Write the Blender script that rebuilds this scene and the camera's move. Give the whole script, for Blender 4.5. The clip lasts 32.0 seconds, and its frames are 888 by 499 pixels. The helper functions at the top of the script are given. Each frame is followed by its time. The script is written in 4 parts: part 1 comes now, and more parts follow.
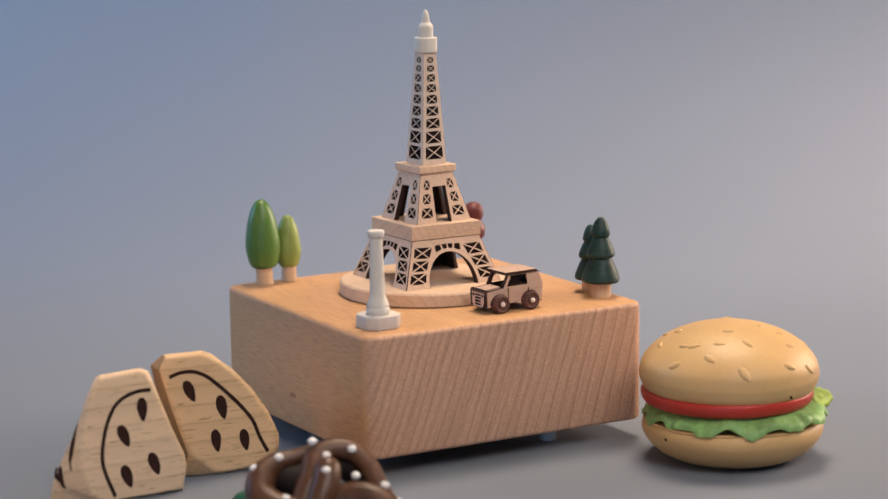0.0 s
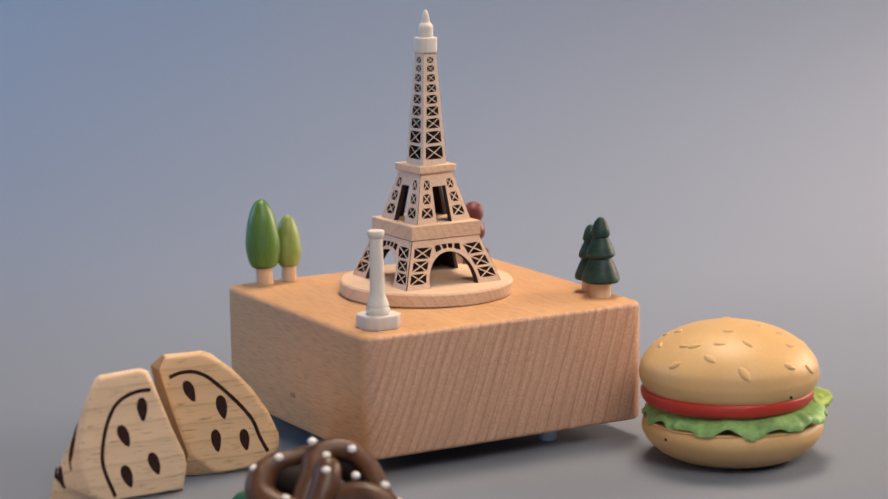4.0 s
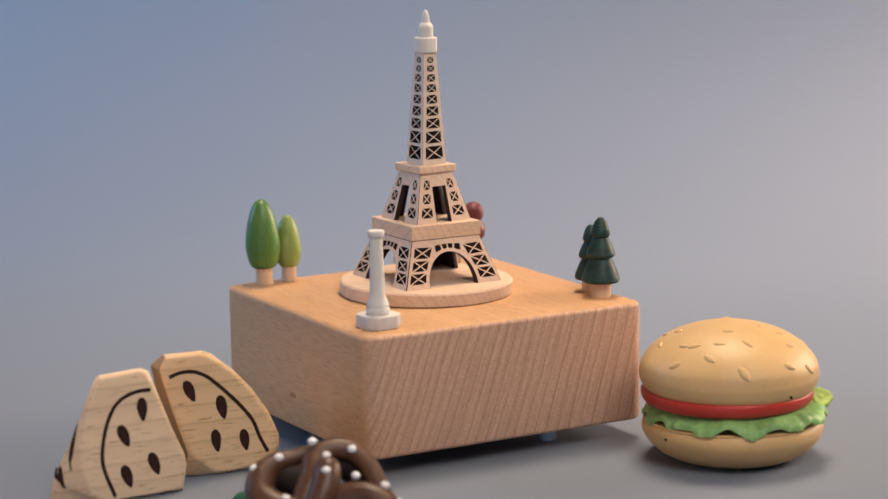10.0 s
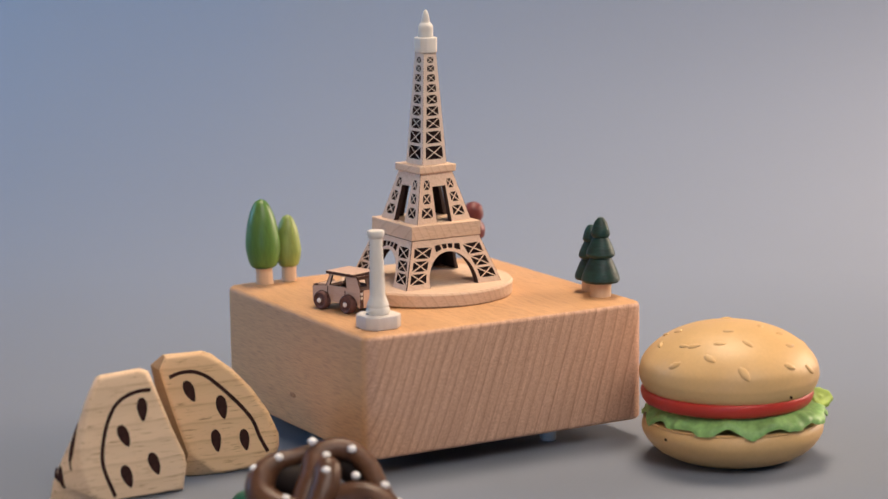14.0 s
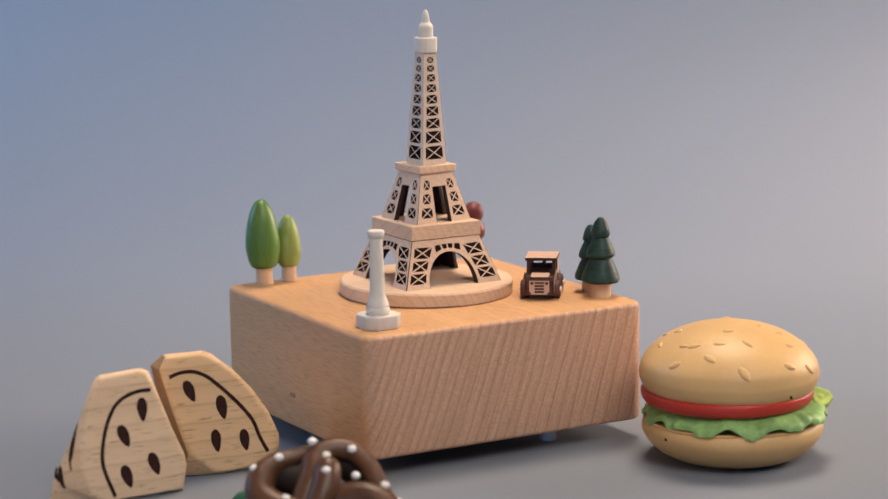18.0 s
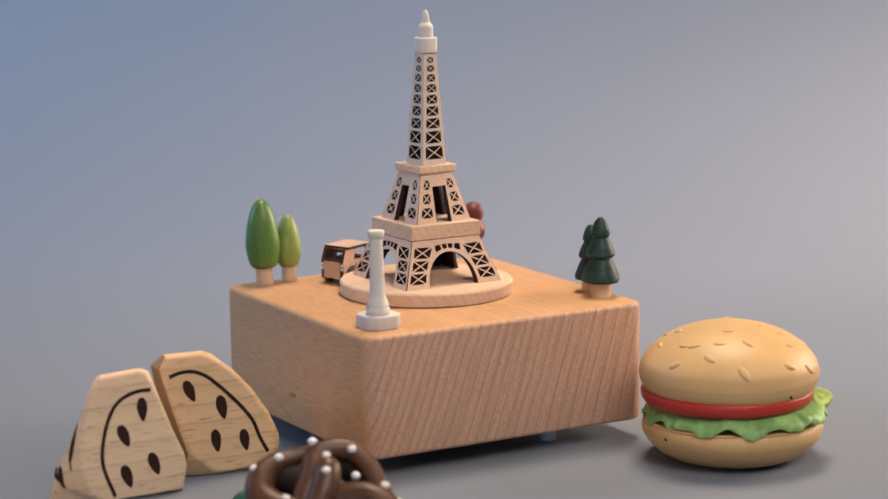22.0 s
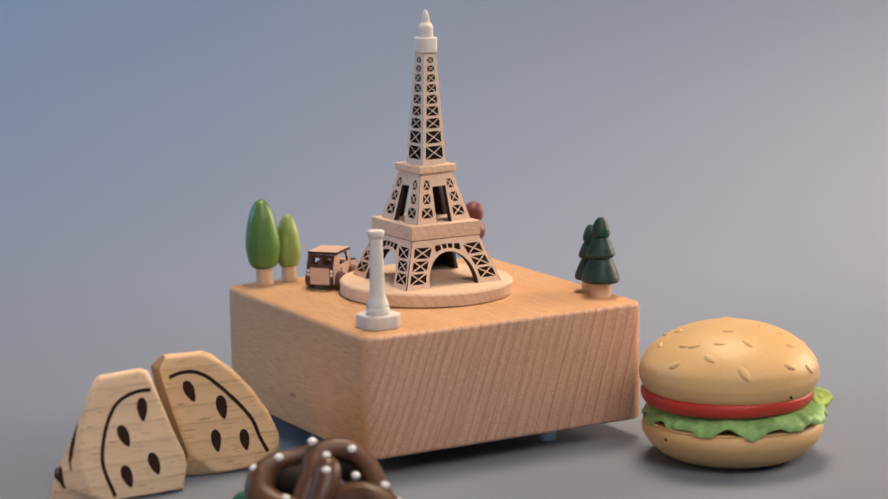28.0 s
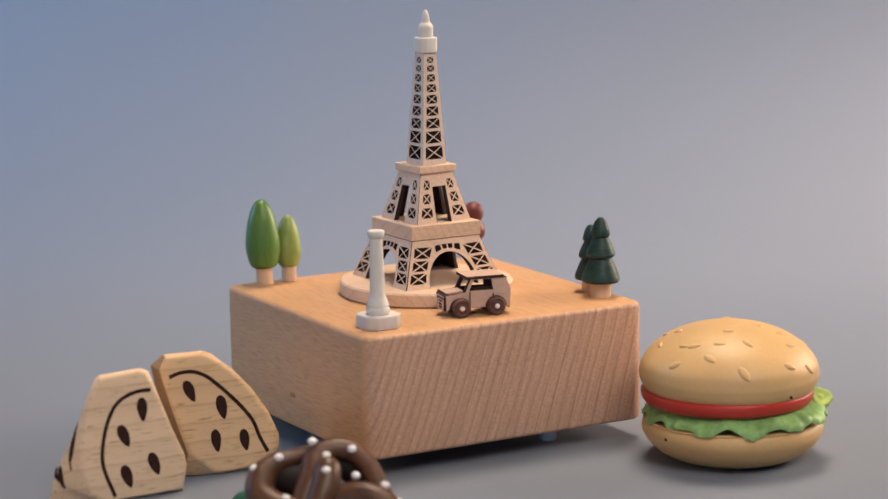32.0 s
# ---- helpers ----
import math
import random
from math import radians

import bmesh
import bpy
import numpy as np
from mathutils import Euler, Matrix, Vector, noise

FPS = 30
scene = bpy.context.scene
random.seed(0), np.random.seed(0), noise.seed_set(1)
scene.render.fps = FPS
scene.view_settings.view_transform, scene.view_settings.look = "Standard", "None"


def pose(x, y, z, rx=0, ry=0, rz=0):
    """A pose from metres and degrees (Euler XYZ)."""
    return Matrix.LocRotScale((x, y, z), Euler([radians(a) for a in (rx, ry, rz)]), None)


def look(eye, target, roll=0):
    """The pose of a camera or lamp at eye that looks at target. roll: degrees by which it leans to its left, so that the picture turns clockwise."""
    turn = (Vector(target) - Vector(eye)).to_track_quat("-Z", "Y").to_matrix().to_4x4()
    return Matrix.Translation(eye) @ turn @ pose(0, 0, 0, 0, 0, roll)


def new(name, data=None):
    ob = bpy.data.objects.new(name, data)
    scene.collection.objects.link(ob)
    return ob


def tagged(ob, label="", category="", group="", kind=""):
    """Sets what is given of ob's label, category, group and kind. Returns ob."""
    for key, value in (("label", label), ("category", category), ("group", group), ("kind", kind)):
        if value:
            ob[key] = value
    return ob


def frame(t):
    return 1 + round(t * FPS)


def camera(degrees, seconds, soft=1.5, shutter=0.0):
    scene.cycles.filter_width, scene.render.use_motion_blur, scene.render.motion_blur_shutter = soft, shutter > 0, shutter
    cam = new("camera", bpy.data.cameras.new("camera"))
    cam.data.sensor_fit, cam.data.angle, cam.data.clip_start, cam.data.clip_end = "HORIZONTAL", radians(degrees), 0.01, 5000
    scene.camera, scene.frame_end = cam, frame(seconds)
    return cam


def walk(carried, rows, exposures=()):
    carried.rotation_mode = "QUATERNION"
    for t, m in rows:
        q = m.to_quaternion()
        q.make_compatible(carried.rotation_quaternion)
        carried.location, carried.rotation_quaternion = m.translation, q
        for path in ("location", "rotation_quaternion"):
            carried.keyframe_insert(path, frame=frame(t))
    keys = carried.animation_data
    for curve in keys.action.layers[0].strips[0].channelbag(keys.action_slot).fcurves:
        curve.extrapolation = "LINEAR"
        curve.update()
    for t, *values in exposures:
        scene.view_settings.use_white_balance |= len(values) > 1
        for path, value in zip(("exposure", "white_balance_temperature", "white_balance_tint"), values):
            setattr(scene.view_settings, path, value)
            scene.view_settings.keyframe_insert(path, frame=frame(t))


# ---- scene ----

# z = 0 is the table top; the music box stands square to the world axes
cam = camera(20.0, 32.0, soft=1.5)
cam.data.dof.use_dof, cam.data.dof.focus_distance, cam.data.dof.aperture_fstop = True, 0.835, 10.0
EYE, AIM = (-0.41323, -0.73250, 0.21354), (0.00427, -0.00244, 0.06147)
VIEW = look(EYE, AIM, -0.752)
walk(cam, [(0.0, VIEW), (32.0, VIEW)], exposures=[(0.0, -0.05), (8.0, 0.0), (20.0, 0.0), (32.0, -0.02)])

# ---- light ----
world = bpy.data.worlds.new("world")
scene.world = world
world.use_nodes = True
world.node_tree.nodes["Background"].inputs[0].default_value = (0.50, 0.70, 1.0, 1)
world.node_tree.nodes["Background"].inputs[1].default_value = 0.6


def area_lamp(name, eye, target, size, size_y, watts, colour, spread):
    data = bpy.data.lights.new(name, "AREA")
    data.shape, data.size, data.size_y, data.energy, data.color, data.spread = "RECTANGLE", size, size_y, watts, colour, radians(spread)
    ob = new(name, data)
    ob.matrix_world = look(eye, target)
    return ob


area_lamp("ceiling_lamp", (0.24, 0.17, 1.10), (0.10, 0.04, 0.0), 0.36, 0.36, 3.25, (1.0, 0.81, 0.62), 90)
area_lamp("side_lamp", (0.78, -0.24, 0.42), (0.16, -0.02, 0.0), 0.22, 0.22, 0.90, (1.0, 0.78, 0.58), 110)
area_lamp("far_side_lamp", (0.86, 0.00, 0.24), (0.44, 0.22, 0.0), 0.26, 0.26, 3.0, (1.0, 0.76, 0.58), 90)
# unseen fills, added to brighten the front and left faces
area_lamp("front_lamp", (-0.10, -0.92, 0.90), (0.0, -0.04, 0.02), 0.7, 0.5, 1.46, (1.0, 0.91, 0.84), 70)
area_lamp("left_lamp", (-0.84, -0.16, 0.40), (-0.02, 0.0, 0.03), 0.60, 0.40, 0.16, (1.0, 0.60, 0.28), 60)
# unseen blue fills, added before two openings made in the west wall
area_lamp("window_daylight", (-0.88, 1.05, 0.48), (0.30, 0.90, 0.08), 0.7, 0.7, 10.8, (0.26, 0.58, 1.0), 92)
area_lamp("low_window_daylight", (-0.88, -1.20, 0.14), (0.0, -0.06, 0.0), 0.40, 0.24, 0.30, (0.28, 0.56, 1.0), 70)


# ---- materials ----
def material(name, rough=0.5, spec=0.5):
    m = bpy.data.materials.new(name)
    m.use_nodes = True
    b = m.node_tree.nodes["Principled BSDF"]
    b.inputs["Roughness"].default_value = rough
    b.inputs["Specular IOR Level"].default_value = spec
    return m, m.node_tree.nodes, m.node_tree.links, b


def node(nodes, kind, **values):
    n = nodes.new(kind)
    for key, value in values.items():
        n.inputs[key.replace("_", " ")].default_value = value
    return n


def ramp(nodes, stops):
    n = nodes.new("ShaderNodeValToRGB")
    while len(n.color_ramp.elements) < len(stops):
        n.color_ramp.elements.new(0.5)
    for e, (at, c) in zip(n.color_ramp.elements, stops):
        e.position, e.color = at, (*c, 1)
    return n


def blend(nodes, links, kind, fac, a, b):
    n = nodes.new("ShaderNodeMix")
    n.data_type, n.blend_type = "RGBA", kind
    n.inputs[0].default_value = fac
    for socket, value in ((n.inputs[6], a), (n.inputs[7], b)):
        if isinstance(value, tuple):
            socket.default_value = (*value, 1)
        else:
            links.new(value, socket)
    return n


def bump(nodes, links, height, bsdf, strength, distance):
    n = node(nodes, "ShaderNodeBump", Strength=strength, Distance=distance)
    links.new(height, n.inputs["Height"])
    links.new(n.outputs[0], bsdf.inputs["Normal"])
    return n


def wood(name, light, dark, ring=(1.0, 0.0, -0.35), grain=(1, 0.06, 1), period=0.004, contrast=0.5, fleck=0.35, rough=0.5, warp=1.6, end=None, fine_scale=2600.0, crisp=0.54):
    """Wood with growth rings across the direction ring, fibres stretched along the axis with the small grain factor, and short dark flecks."""
    m, nodes, links, b = material(name, rough, 0.35)
    coord = nodes.new("ShaderNodeTexCoord")
    turn = nodes.new("ShaderNodeMapping")
    links.new(coord.outputs["Object"], turn.inputs["Vector"])
    direction = Vector(ring).normalized()
    turn.inputs["Rotation"].default_value = direction.rotation_difference(Vector((1, 0, 0))).to_euler()
    wave = node(nodes, "ShaderNodeTexWave", Scale=0.314 / period, Distortion=warp, Detail=3.0, Detail_Scale=0.6, Detail_Roughness=0.6)
    wave.bands_direction = "X"
    wave.wave_profile = "SAW"
    if end:
        # the rings lean more and more towards one side of the block
        xyz = nodes.new("ShaderNodeSeparateXYZ")
        links.new(coord.outputs["Object"], xyz.inputs[0])
        slant = nodes.new("ShaderNodeMath")
        slant.operation = "MULTIPLY_ADD"
        slant.inputs[1].default_value, slant.inputs[2].default_value = -1.5, 0.36
        links.new(xyz.outputs[0], slant.inputs[0])
        shift = nodes.new("ShaderNodeMath")
        shift.operation = "MULTIPLY"
        links.new(slant.outputs[0], shift.inputs[0])
        links.new(xyz.outputs[2], shift.inputs[1])
        across = nodes.new("ShaderNodeMath")
        across.operation = "SUBTRACT"
        links.new(xyz.outputs[0], across.inputs[0])
        links.new(shift.outputs[0], across.inputs[1])
        # and stand wider apart there
        wide = nodes.new("ShaderNodeMath")
        wide.operation = "MULTIPLY_ADD"
        wide.inputs[1].default_value, wide.inputs[2].default_value = -2.4, 1.0
        links.new(across.outputs[0], wide.inputs[0])
        spaced = nodes.new("ShaderNodeMath")
        spaced.operation = "MULTIPLY"
        links.new(across.outputs[0], spaced.inputs[0])
        links.new(wide.outputs[0], spaced.inputs[1])
        bent = nodes.new("ShaderNodeCombineXYZ")
        links.new(spaced.outputs[0], bent.inputs[0])
        links.new(xyz.outputs[1], bent.inputs[1])
        links.new(xyz.outputs[2], bent.inputs[2])
        sway = node(nodes, "ShaderNodeTexNoise", Scale=20.0, Detail=1.5)
        links.new(bent.outputs[0], sway.inputs["Vector"])
        amount = nodes.new("ShaderNodeVectorMath")
        amount.operation = "MULTIPLY_ADD"
        amount.inputs[1].default_value = (0.006, 0, 0)
        links.new(sway.outputs[0], amount.inputs[0])
        links.new(bent.outputs[0], amount.inputs[2])
        links.new(amount.outputs[0], wave.inputs["Vector"])
    else:
        links.new(turn.outputs[0], wave.inputs["Vector"])
    rings = ramp(nodes, [(0.0, (0.0, 0.0, 0.0)), (0.50, (0.06, 0.06, 0.06)), (0.80, (0.30, 0.30, 0.30)), (0.92, (1, 1, 1)), (1.0, (0.10, 0.10, 0.10))])
    links.new(wave.outputs["Color"], rings.inputs[0])
    fibre = nodes.new("ShaderNodeMapping")
    fibre.inputs["Scale"].default_value = grain
    links.new(coord.outputs["Object"], fibre.inputs["Vector"])
    fine = node(nodes, "ShaderNodeTexNoise", Scale=fine_scale, Detail=4.0, Roughness=0.65)
    links.new(fibre.outputs[0], fine.inputs["Vector"])
    dots = ramp(nodes, [(0.0, (1, 1, 1)), (0.33, (1, 1, 1)), (crisp, (0, 0, 0))])
    links.new(fine.outputs[0], dots.inputs[0])
    broad = node(nodes, "ShaderNodeTexNoise", Scale=45.0, Detail=3.0)
    links.new(fibre.outputs[0], broad.inputs["Vector"])
    base = ramp(nodes, [(0.3, tuple(c * 0.86 for c in light)), (0.7, tuple(min(1, c * 1.08) for c in light))])
    links.new(broad.outputs[0], base.inputs[0])
    mul = nodes.new("ShaderNodeMath")
    mul.operation = "MULTIPLY"
    mul.inputs[1].default_value = contrast
    links.new(rings.outputs[0], mul.inputs[0])
    ground = base.outputs[0]
    strength = mul.outputs[0]
    if end:
        # end grain shows the rings and is greyer; the long sides show hardly any
        axes = nodes.new("ShaderNodeSeparateXYZ")
        links.new(coord.outputs["Normal"], axes.inputs[0])
        square = nodes.new("ShaderNodeMath")
        square.operation = "MULTIPLY"
        links.new(axes.outputs[1], square.inputs[0])
        links.new(axes.outputs[1], square.inputs[1])
        wrap = nodes.new("ShaderNodeMapRange")
        wrap.inputs["From Min"].default_value, wrap.inputs["From Max"].default_value = 0.06, 0.42
        links.new(square.outputs[0], wrap.inputs["Value"])
        some = nodes.new("ShaderNodeMapRange")
        some.inputs["To Min"].default_value, some.inputs["To Max"].default_value = 0.12, 1.0
        links.new(square.outputs[0], some.inputs["Value"])
        scaled = nodes.new("ShaderNodeMath")
        scaled.operation = "MULTIPLY"
        links.new(some.outputs[0], scaled.inputs[0])
        links.new(mul.outputs[0], scaled.inputs[1])
        strength = scaled.outputs[0]
        ends = blend(nodes, links, "MIX", 0, ground, end)
        links.new(wrap.outputs[0], ends.inputs[0])
        ground = ends.outputs[2]
    a = blend(nodes, links, "MIX", 0, ground, dark)
    links.new(strength, a.inputs[0])
    mul2 = nodes.new("ShaderNodeMath")
    mul2.operation = "MULTIPLY"
    mul2.inputs[1].default_value = fleck
    links.new(dots.outputs[0], mul2.inputs[0])
    c = blend(nodes, links, "MIX", 0, a.outputs[2], dark)
    links.new(mul2.outputs[0], c.inputs[0])
    colour = c.outputs[2]
    if end:
        # fine pale rays run across the rings of the end grain
        lay = nodes.new("ShaderNodeMapping")
        lay.inputs["Rotation"].default_value = (0, radians(-14), 0)
        lay.inputs["Scale"].default_value = (0.22, 0.3, 1.0)
        links.new(coord.outputs["Object"], lay.inputs["Vector"])
        rays = node(nodes, "ShaderNodeTexNoise", Scale=2600.0, Detail=3.0, Roughness=0.7)
        links.new(lay.outputs[0], rays.inputs["Vector"])
        tone = ramp(nodes, [(0.38, (0.88, 0.87, 0.86)), (0.60, (1.05, 1.05, 1.05))])
        links.new(rays.outputs[0], tone.inputs[0])
        crossed = blend(nodes, links, "MULTIPLY", 0, colour, tone.outputs[0])
        links.new(wrap.outputs[0], crossed.inputs[0])
        # and fine light and dark streaks run along them
        along = nodes.new("ShaderNodeMapping")
        along.inputs["Scale"].default_value = (0.8, 0.02, 0.03)
        links.new(bent.outputs[0], along.inputs["Vector"])
        streak = node(nodes, "ShaderNodeTexNoise", Scale=1500.0, Detail=2.0, Roughness=0.6)
        links.new(along.outputs[0], streak.inputs["Vector"])
        shade = ramp(nodes, [(0.34, (0.91, 0.89, 0.88)), (0.50, (1.0, 1.0, 1.0)), (0.66, (1.09, 1.09, 1.10))])
        links.new(streak.outputs[0], shade.inputs[0])
        lined = blend(nodes, links, "MULTIPLY", 0, crossed.outputs[2], shade.outputs[0])
        links.new(wrap.outputs[0], lined.inputs[0])
        colour = lined.outputs[2]
    links.new(colour, b.inputs["Base Color"])
    bump(nodes, links, fine.outputs[0], b, 0.12, 0.0003)
    return m


def plain(name, colour, rough=0.5, spec=0.4, vary=0.12, scale=160.0, grain=900.0, relief=0.08, stretch=(1, 1, 1)):
    """Paint, plastic or stained wood: broad unevenness, fine speckle and slight relief."""
    m, nodes, links, b = material(name, rough, spec)
    coord = nodes.new("ShaderNodeTexCoord")
    mp = nodes.new("ShaderNodeMapping")
    mp.inputs["Scale"].default_value = stretch
    links.new(coord.outputs["Object"], mp.inputs["Vector"])
    broad = node(nodes, "ShaderNodeTexNoise", Scale=scale, Detail=3.0)
    fine = node(nodes, "ShaderNodeTexNoise", Scale=grain, Detail=3.0)
    links.new(mp.outputs[0], broad.inputs["Vector"])
    links.new(mp.outputs[0], fine.inputs["Vector"])
    base = ramp(nodes, [(0.3, tuple(c * (1 - vary) for c in colour)), (0.7, tuple(min(1, c * (1 + vary)) for c in colour))])
    links.new(broad.outputs[0], base.inputs[0])
    speck = ramp(nodes, [(0.3, (1 - vary,) * 3), (0.7, (1, 1, 1))])
    links.new(fine.outputs[0], speck.inputs[0])
    mix = blend(nodes, links, "MULTIPLY", 1.0, base.outputs[0], speck.outputs[0])
    links.new(mix.outputs[2], b.inputs["Base Color"])
    rr = nodes.new("ShaderNodeMapRange")
    rr.inputs["To Min"].default_value, rr.inputs["To Max"].default_value = max(0.05, rough - 0.08), rough + 0.08
    links.new(broad.outputs[0], rr.inputs["Value"])
    links.new(rr.outputs[0], b.inputs["Roughness"])
    bump(nodes, links, fine.outputs[0], b, relief, 0.0004)
    return m


BEECH = wood("oiled_beech", (0.64, 0.355, 0.168), (0.27, 0.13, 0.065), ring=(1.0, 0.0, -0.36), grain=(1, 0.04, 1), period=0.0040, contrast=0.54, fleck=0.55, warp=0.9, end=(0.60, 0.365, 0.245), fine_scale=3600.0)
PALE = wood("pale_beech", (0.71, 0.50, 0.345), (0.38, 0.22, 0.14), ring=(0.9, 0.3, 0.45), grain=(0.12, 1, 1), period=0.0024, contrast=0.34, fleck=0.36, rough=0.6)
PLY = wood("laser_cut_plywood", (0.67, 0.475, 0.345), (0.38, 0.22, 0.15), ring=(0.5, 0.5, 0.7), grain=(1, 1, 0.12), period=0.0022, contrast=0.22, fleck=0.34, rough=0.62)
# paler copy of the plywood, painted for more daylight on the upper stage
UPPER_PLY_LIT = wood("daylit_plywood", (0.70, 0.555, 0.445), (0.42, 0.28, 0.20), ring=(0.5, 0.5, 0.7), grain=(1, 1, 0.12), period=0.0022, contrast=0.18, fleck=0.26, rough=0.62)
CAR_PLY = wood("car_plywood", (0.59, 0.395, 0.295), (0.35, 0.19, 0.11), ring=(0.2, 0.2, 1.0), grain=(0.1, 1, 1), period=0.003, contrast=0.15, fleck=0.2, rough=0.6)
PINE = wood("rubberwood", (0.85, 0.605, 0.38), (0.40, 0.22, 0.10), ring=(0.0, 0.25, 1.0), grain=(0.07, 1, 1), period=0.006, contrast=0.30, fleck=0.78, rough=0.46, fine_scale=1700.0, crisp=0.435)
PINE_WARM = wood("honey_rubberwood", (0.80, 0.53, 0.29), (0.36, 0.19, 0.085), ring=(0.0, 0.25, 1.0), grain=(0.07, 1, 1), period=0.006, contrast=0.34, fleck=0.85, rough=0.46, fine_scale=1700.0, crisp=0.435)
PINE_SHADED = wood("rubberwood_shaded", (0.36, 0.22, 0.115), (0.20, 0.11, 0.055), ring=(0.0, 0.25, 1.0), grain=(1, 1, 1), period=0.003, contrast=0.25, fleck=0.45, rough=0.6)
BURNT = plain("burnt_edge", (0.040, 0.018, 0.012), 0.8, 0.2, 0.3, 300.0)
CAR_EDGE = plain("scorched_car_edge", (0.065, 0.028, 0.019), 0.8, 0.2, 0.3, 300.0)
CAR_DARK = plain("dark_stained_board", (0.095, 0.048, 0.036), 0.7, 0.25, 0.3, 300.0)
DARK_INSIDE = plain("dark_inside_ply", (0.034, 0.015, 0.012), 0.8, 0.2, 0.3, 200.0)
KNOT = plain("wood_knot", (0.42, 0.20, 0.085), 0.6, 0.3, 0.15, 900.0)
WHEEL_BROWN = plain("stained_wheel", (0.125, 0.055, 0.045), 0.6, 0.3, 0.25, 500.0)
ENGRAVED = plain("engraved_line", (0.040, 0.014, 0.010), 0.75, 0.2, 0.35, 300.0)
WHITEWOOD = plain("whitewashed_wood", (0.69, 0.635, 0.56), 0.6, 0.3, 0.06, 180.0, 1800.0, 0.1, (1, 1, 0.15))
COLUMN_BASE = plain("white_wood_disc", (0.62, 0.565, 0.52), 0.65, 0.3, 0.06, 250.0, 1800.0, 0.1, (1, 1, 0.15))
TRUNK = wood("bare_trunk", (0.62, 0.42, 0.27), (0.42, 0.25, 0.14), ring=(1, 0, 0), grain=(1, 1, 0.08), period=0.002, contrast=0.15, fleck=0.15, rough=0.55)
LEAF_MID = plain("green_stain", (0.090, 0.195, 0.034), 0.40, 0.5, 0.22, 120.0, 1500.0, 0.06, (1, 1, 0.12))
LEAF_LIGHT = plain("light_green_stain", (0.24, 0.31, 0.072), 0.42, 0.5, 0.22, 120.0, 1500.0, 0.06, (1, 1, 0.12))
FIR = plain("dark_teal_stain", (0.008, 0.042, 0.033), 0.50, 0.40, 0.42, 260.0, 1300.0, 0.35, (0.35, 0.35, 1))
MAROON = plain("dark_red_stain", (0.16, 0.035, 0.035), 0.45, 0.4, 0.2, 150.0)
BUN = plain("bun_plastic", (0.645, 0.40, 0.168), 0.46, 0.42, 0.06, 60.0, 900.0, 0.08)
TOMATO = plain("red_plastic", (0.48, 0.032, 0.018), 0.44, 0.45, 0.08, 60.0, 1200.0, 0.03)
LETTUCE = plain("lettuce_plastic", (0.27, 0.47, 0.145), 0.45, 0.4, 0.28, 130.0, 700.0, 0.25)
LETTUCE_TIP = plain("lettuce_tip_plastic", (0.36, 0.48, 0.10), 0.45, 0.4, 0.15, 130.0, 700.0, 0.2)
CHOCOLATE = plain("chocolate_glaze", (0.102, 0.042, 0.019), 0.42, 0.42, 0.3, 90.0, 600.0, 0.08)
LOOP_SHADE = plain("loop_shade", (0.012, 0.006, 0.004), 0.7, 0.3, 0.3, 90.0, 600.0, 0.08)
SUGAR = plain("sugar_white", (0.82, 0.80, 0.78), 0.4, 0.5, 0.04, 400.0)
TEAL = plain("teal_paint", (0.015, 0.11, 0.075), 0.45, 0.4, 0.15)
VENT_SHADE = plain("vent_shade", (0.03, 0.018, 0.01), 0.9, 0.1, 0.2)
FOOT = plain("foot_plastic", (0.50, 0.52, 0.52), 0.45, 0.4, 0.08)
PIN = plain("axle_pin", (0.72, 0.66, 0.60), 0.45, 0.4, 0.06, 800.0)
PAPER = plain("backdrop_paper", (0.180, 0.202, 0.244), 0.75, 0.25, 0.03, 2.2, 900.0, 0.03)
FLOORING = plain("brown_boards", (0.22, 0.14, 0.08), 0.5, 0.3, 0.2, 8.0, 200.0, 0.1, (0.1, 1, 1))
# blue of the unseen room, chosen so that its bounce tints the shadows
BOUNCE_BLUE = plain("bounce_blue", (0.30, 0.42, 0.62), 0.9, 0.2, 0.04, 3.0, 300.0)


# ---- building helpers ----
def mesh_of(name, bm, mats, smooth=None):
    bmesh.ops.recalc_face_normals(bm, faces=bm.faces)
    me = bpy.data.meshes.new(name)
    bm.to_mesh(me)
    bm.free()
    for m in (mats if isinstance(mats, (list, tuple)) else [mats]):
        me.materials.append(m)
    if smooth is not None:
        me.shade_smooth()
        me.set_sharp_from_angle(angle=radians(smooth))
    return me


def part(name, bm, mats, parent, label="", smooth=None, m=None):
    ob = new(name, mesh_of(name, bm, mats, smooth))
    ob.parent = parent
    if m is not None:
        ob.matrix_basis = m
    if label:
        ob["label"] = label
    return ob


def thing(name, m, label, category, group=""):
    ob = new(name)
    ob.empty_display_size = 0.01
    ob.matrix_basis = m
    return tagged(ob, label, category, group)


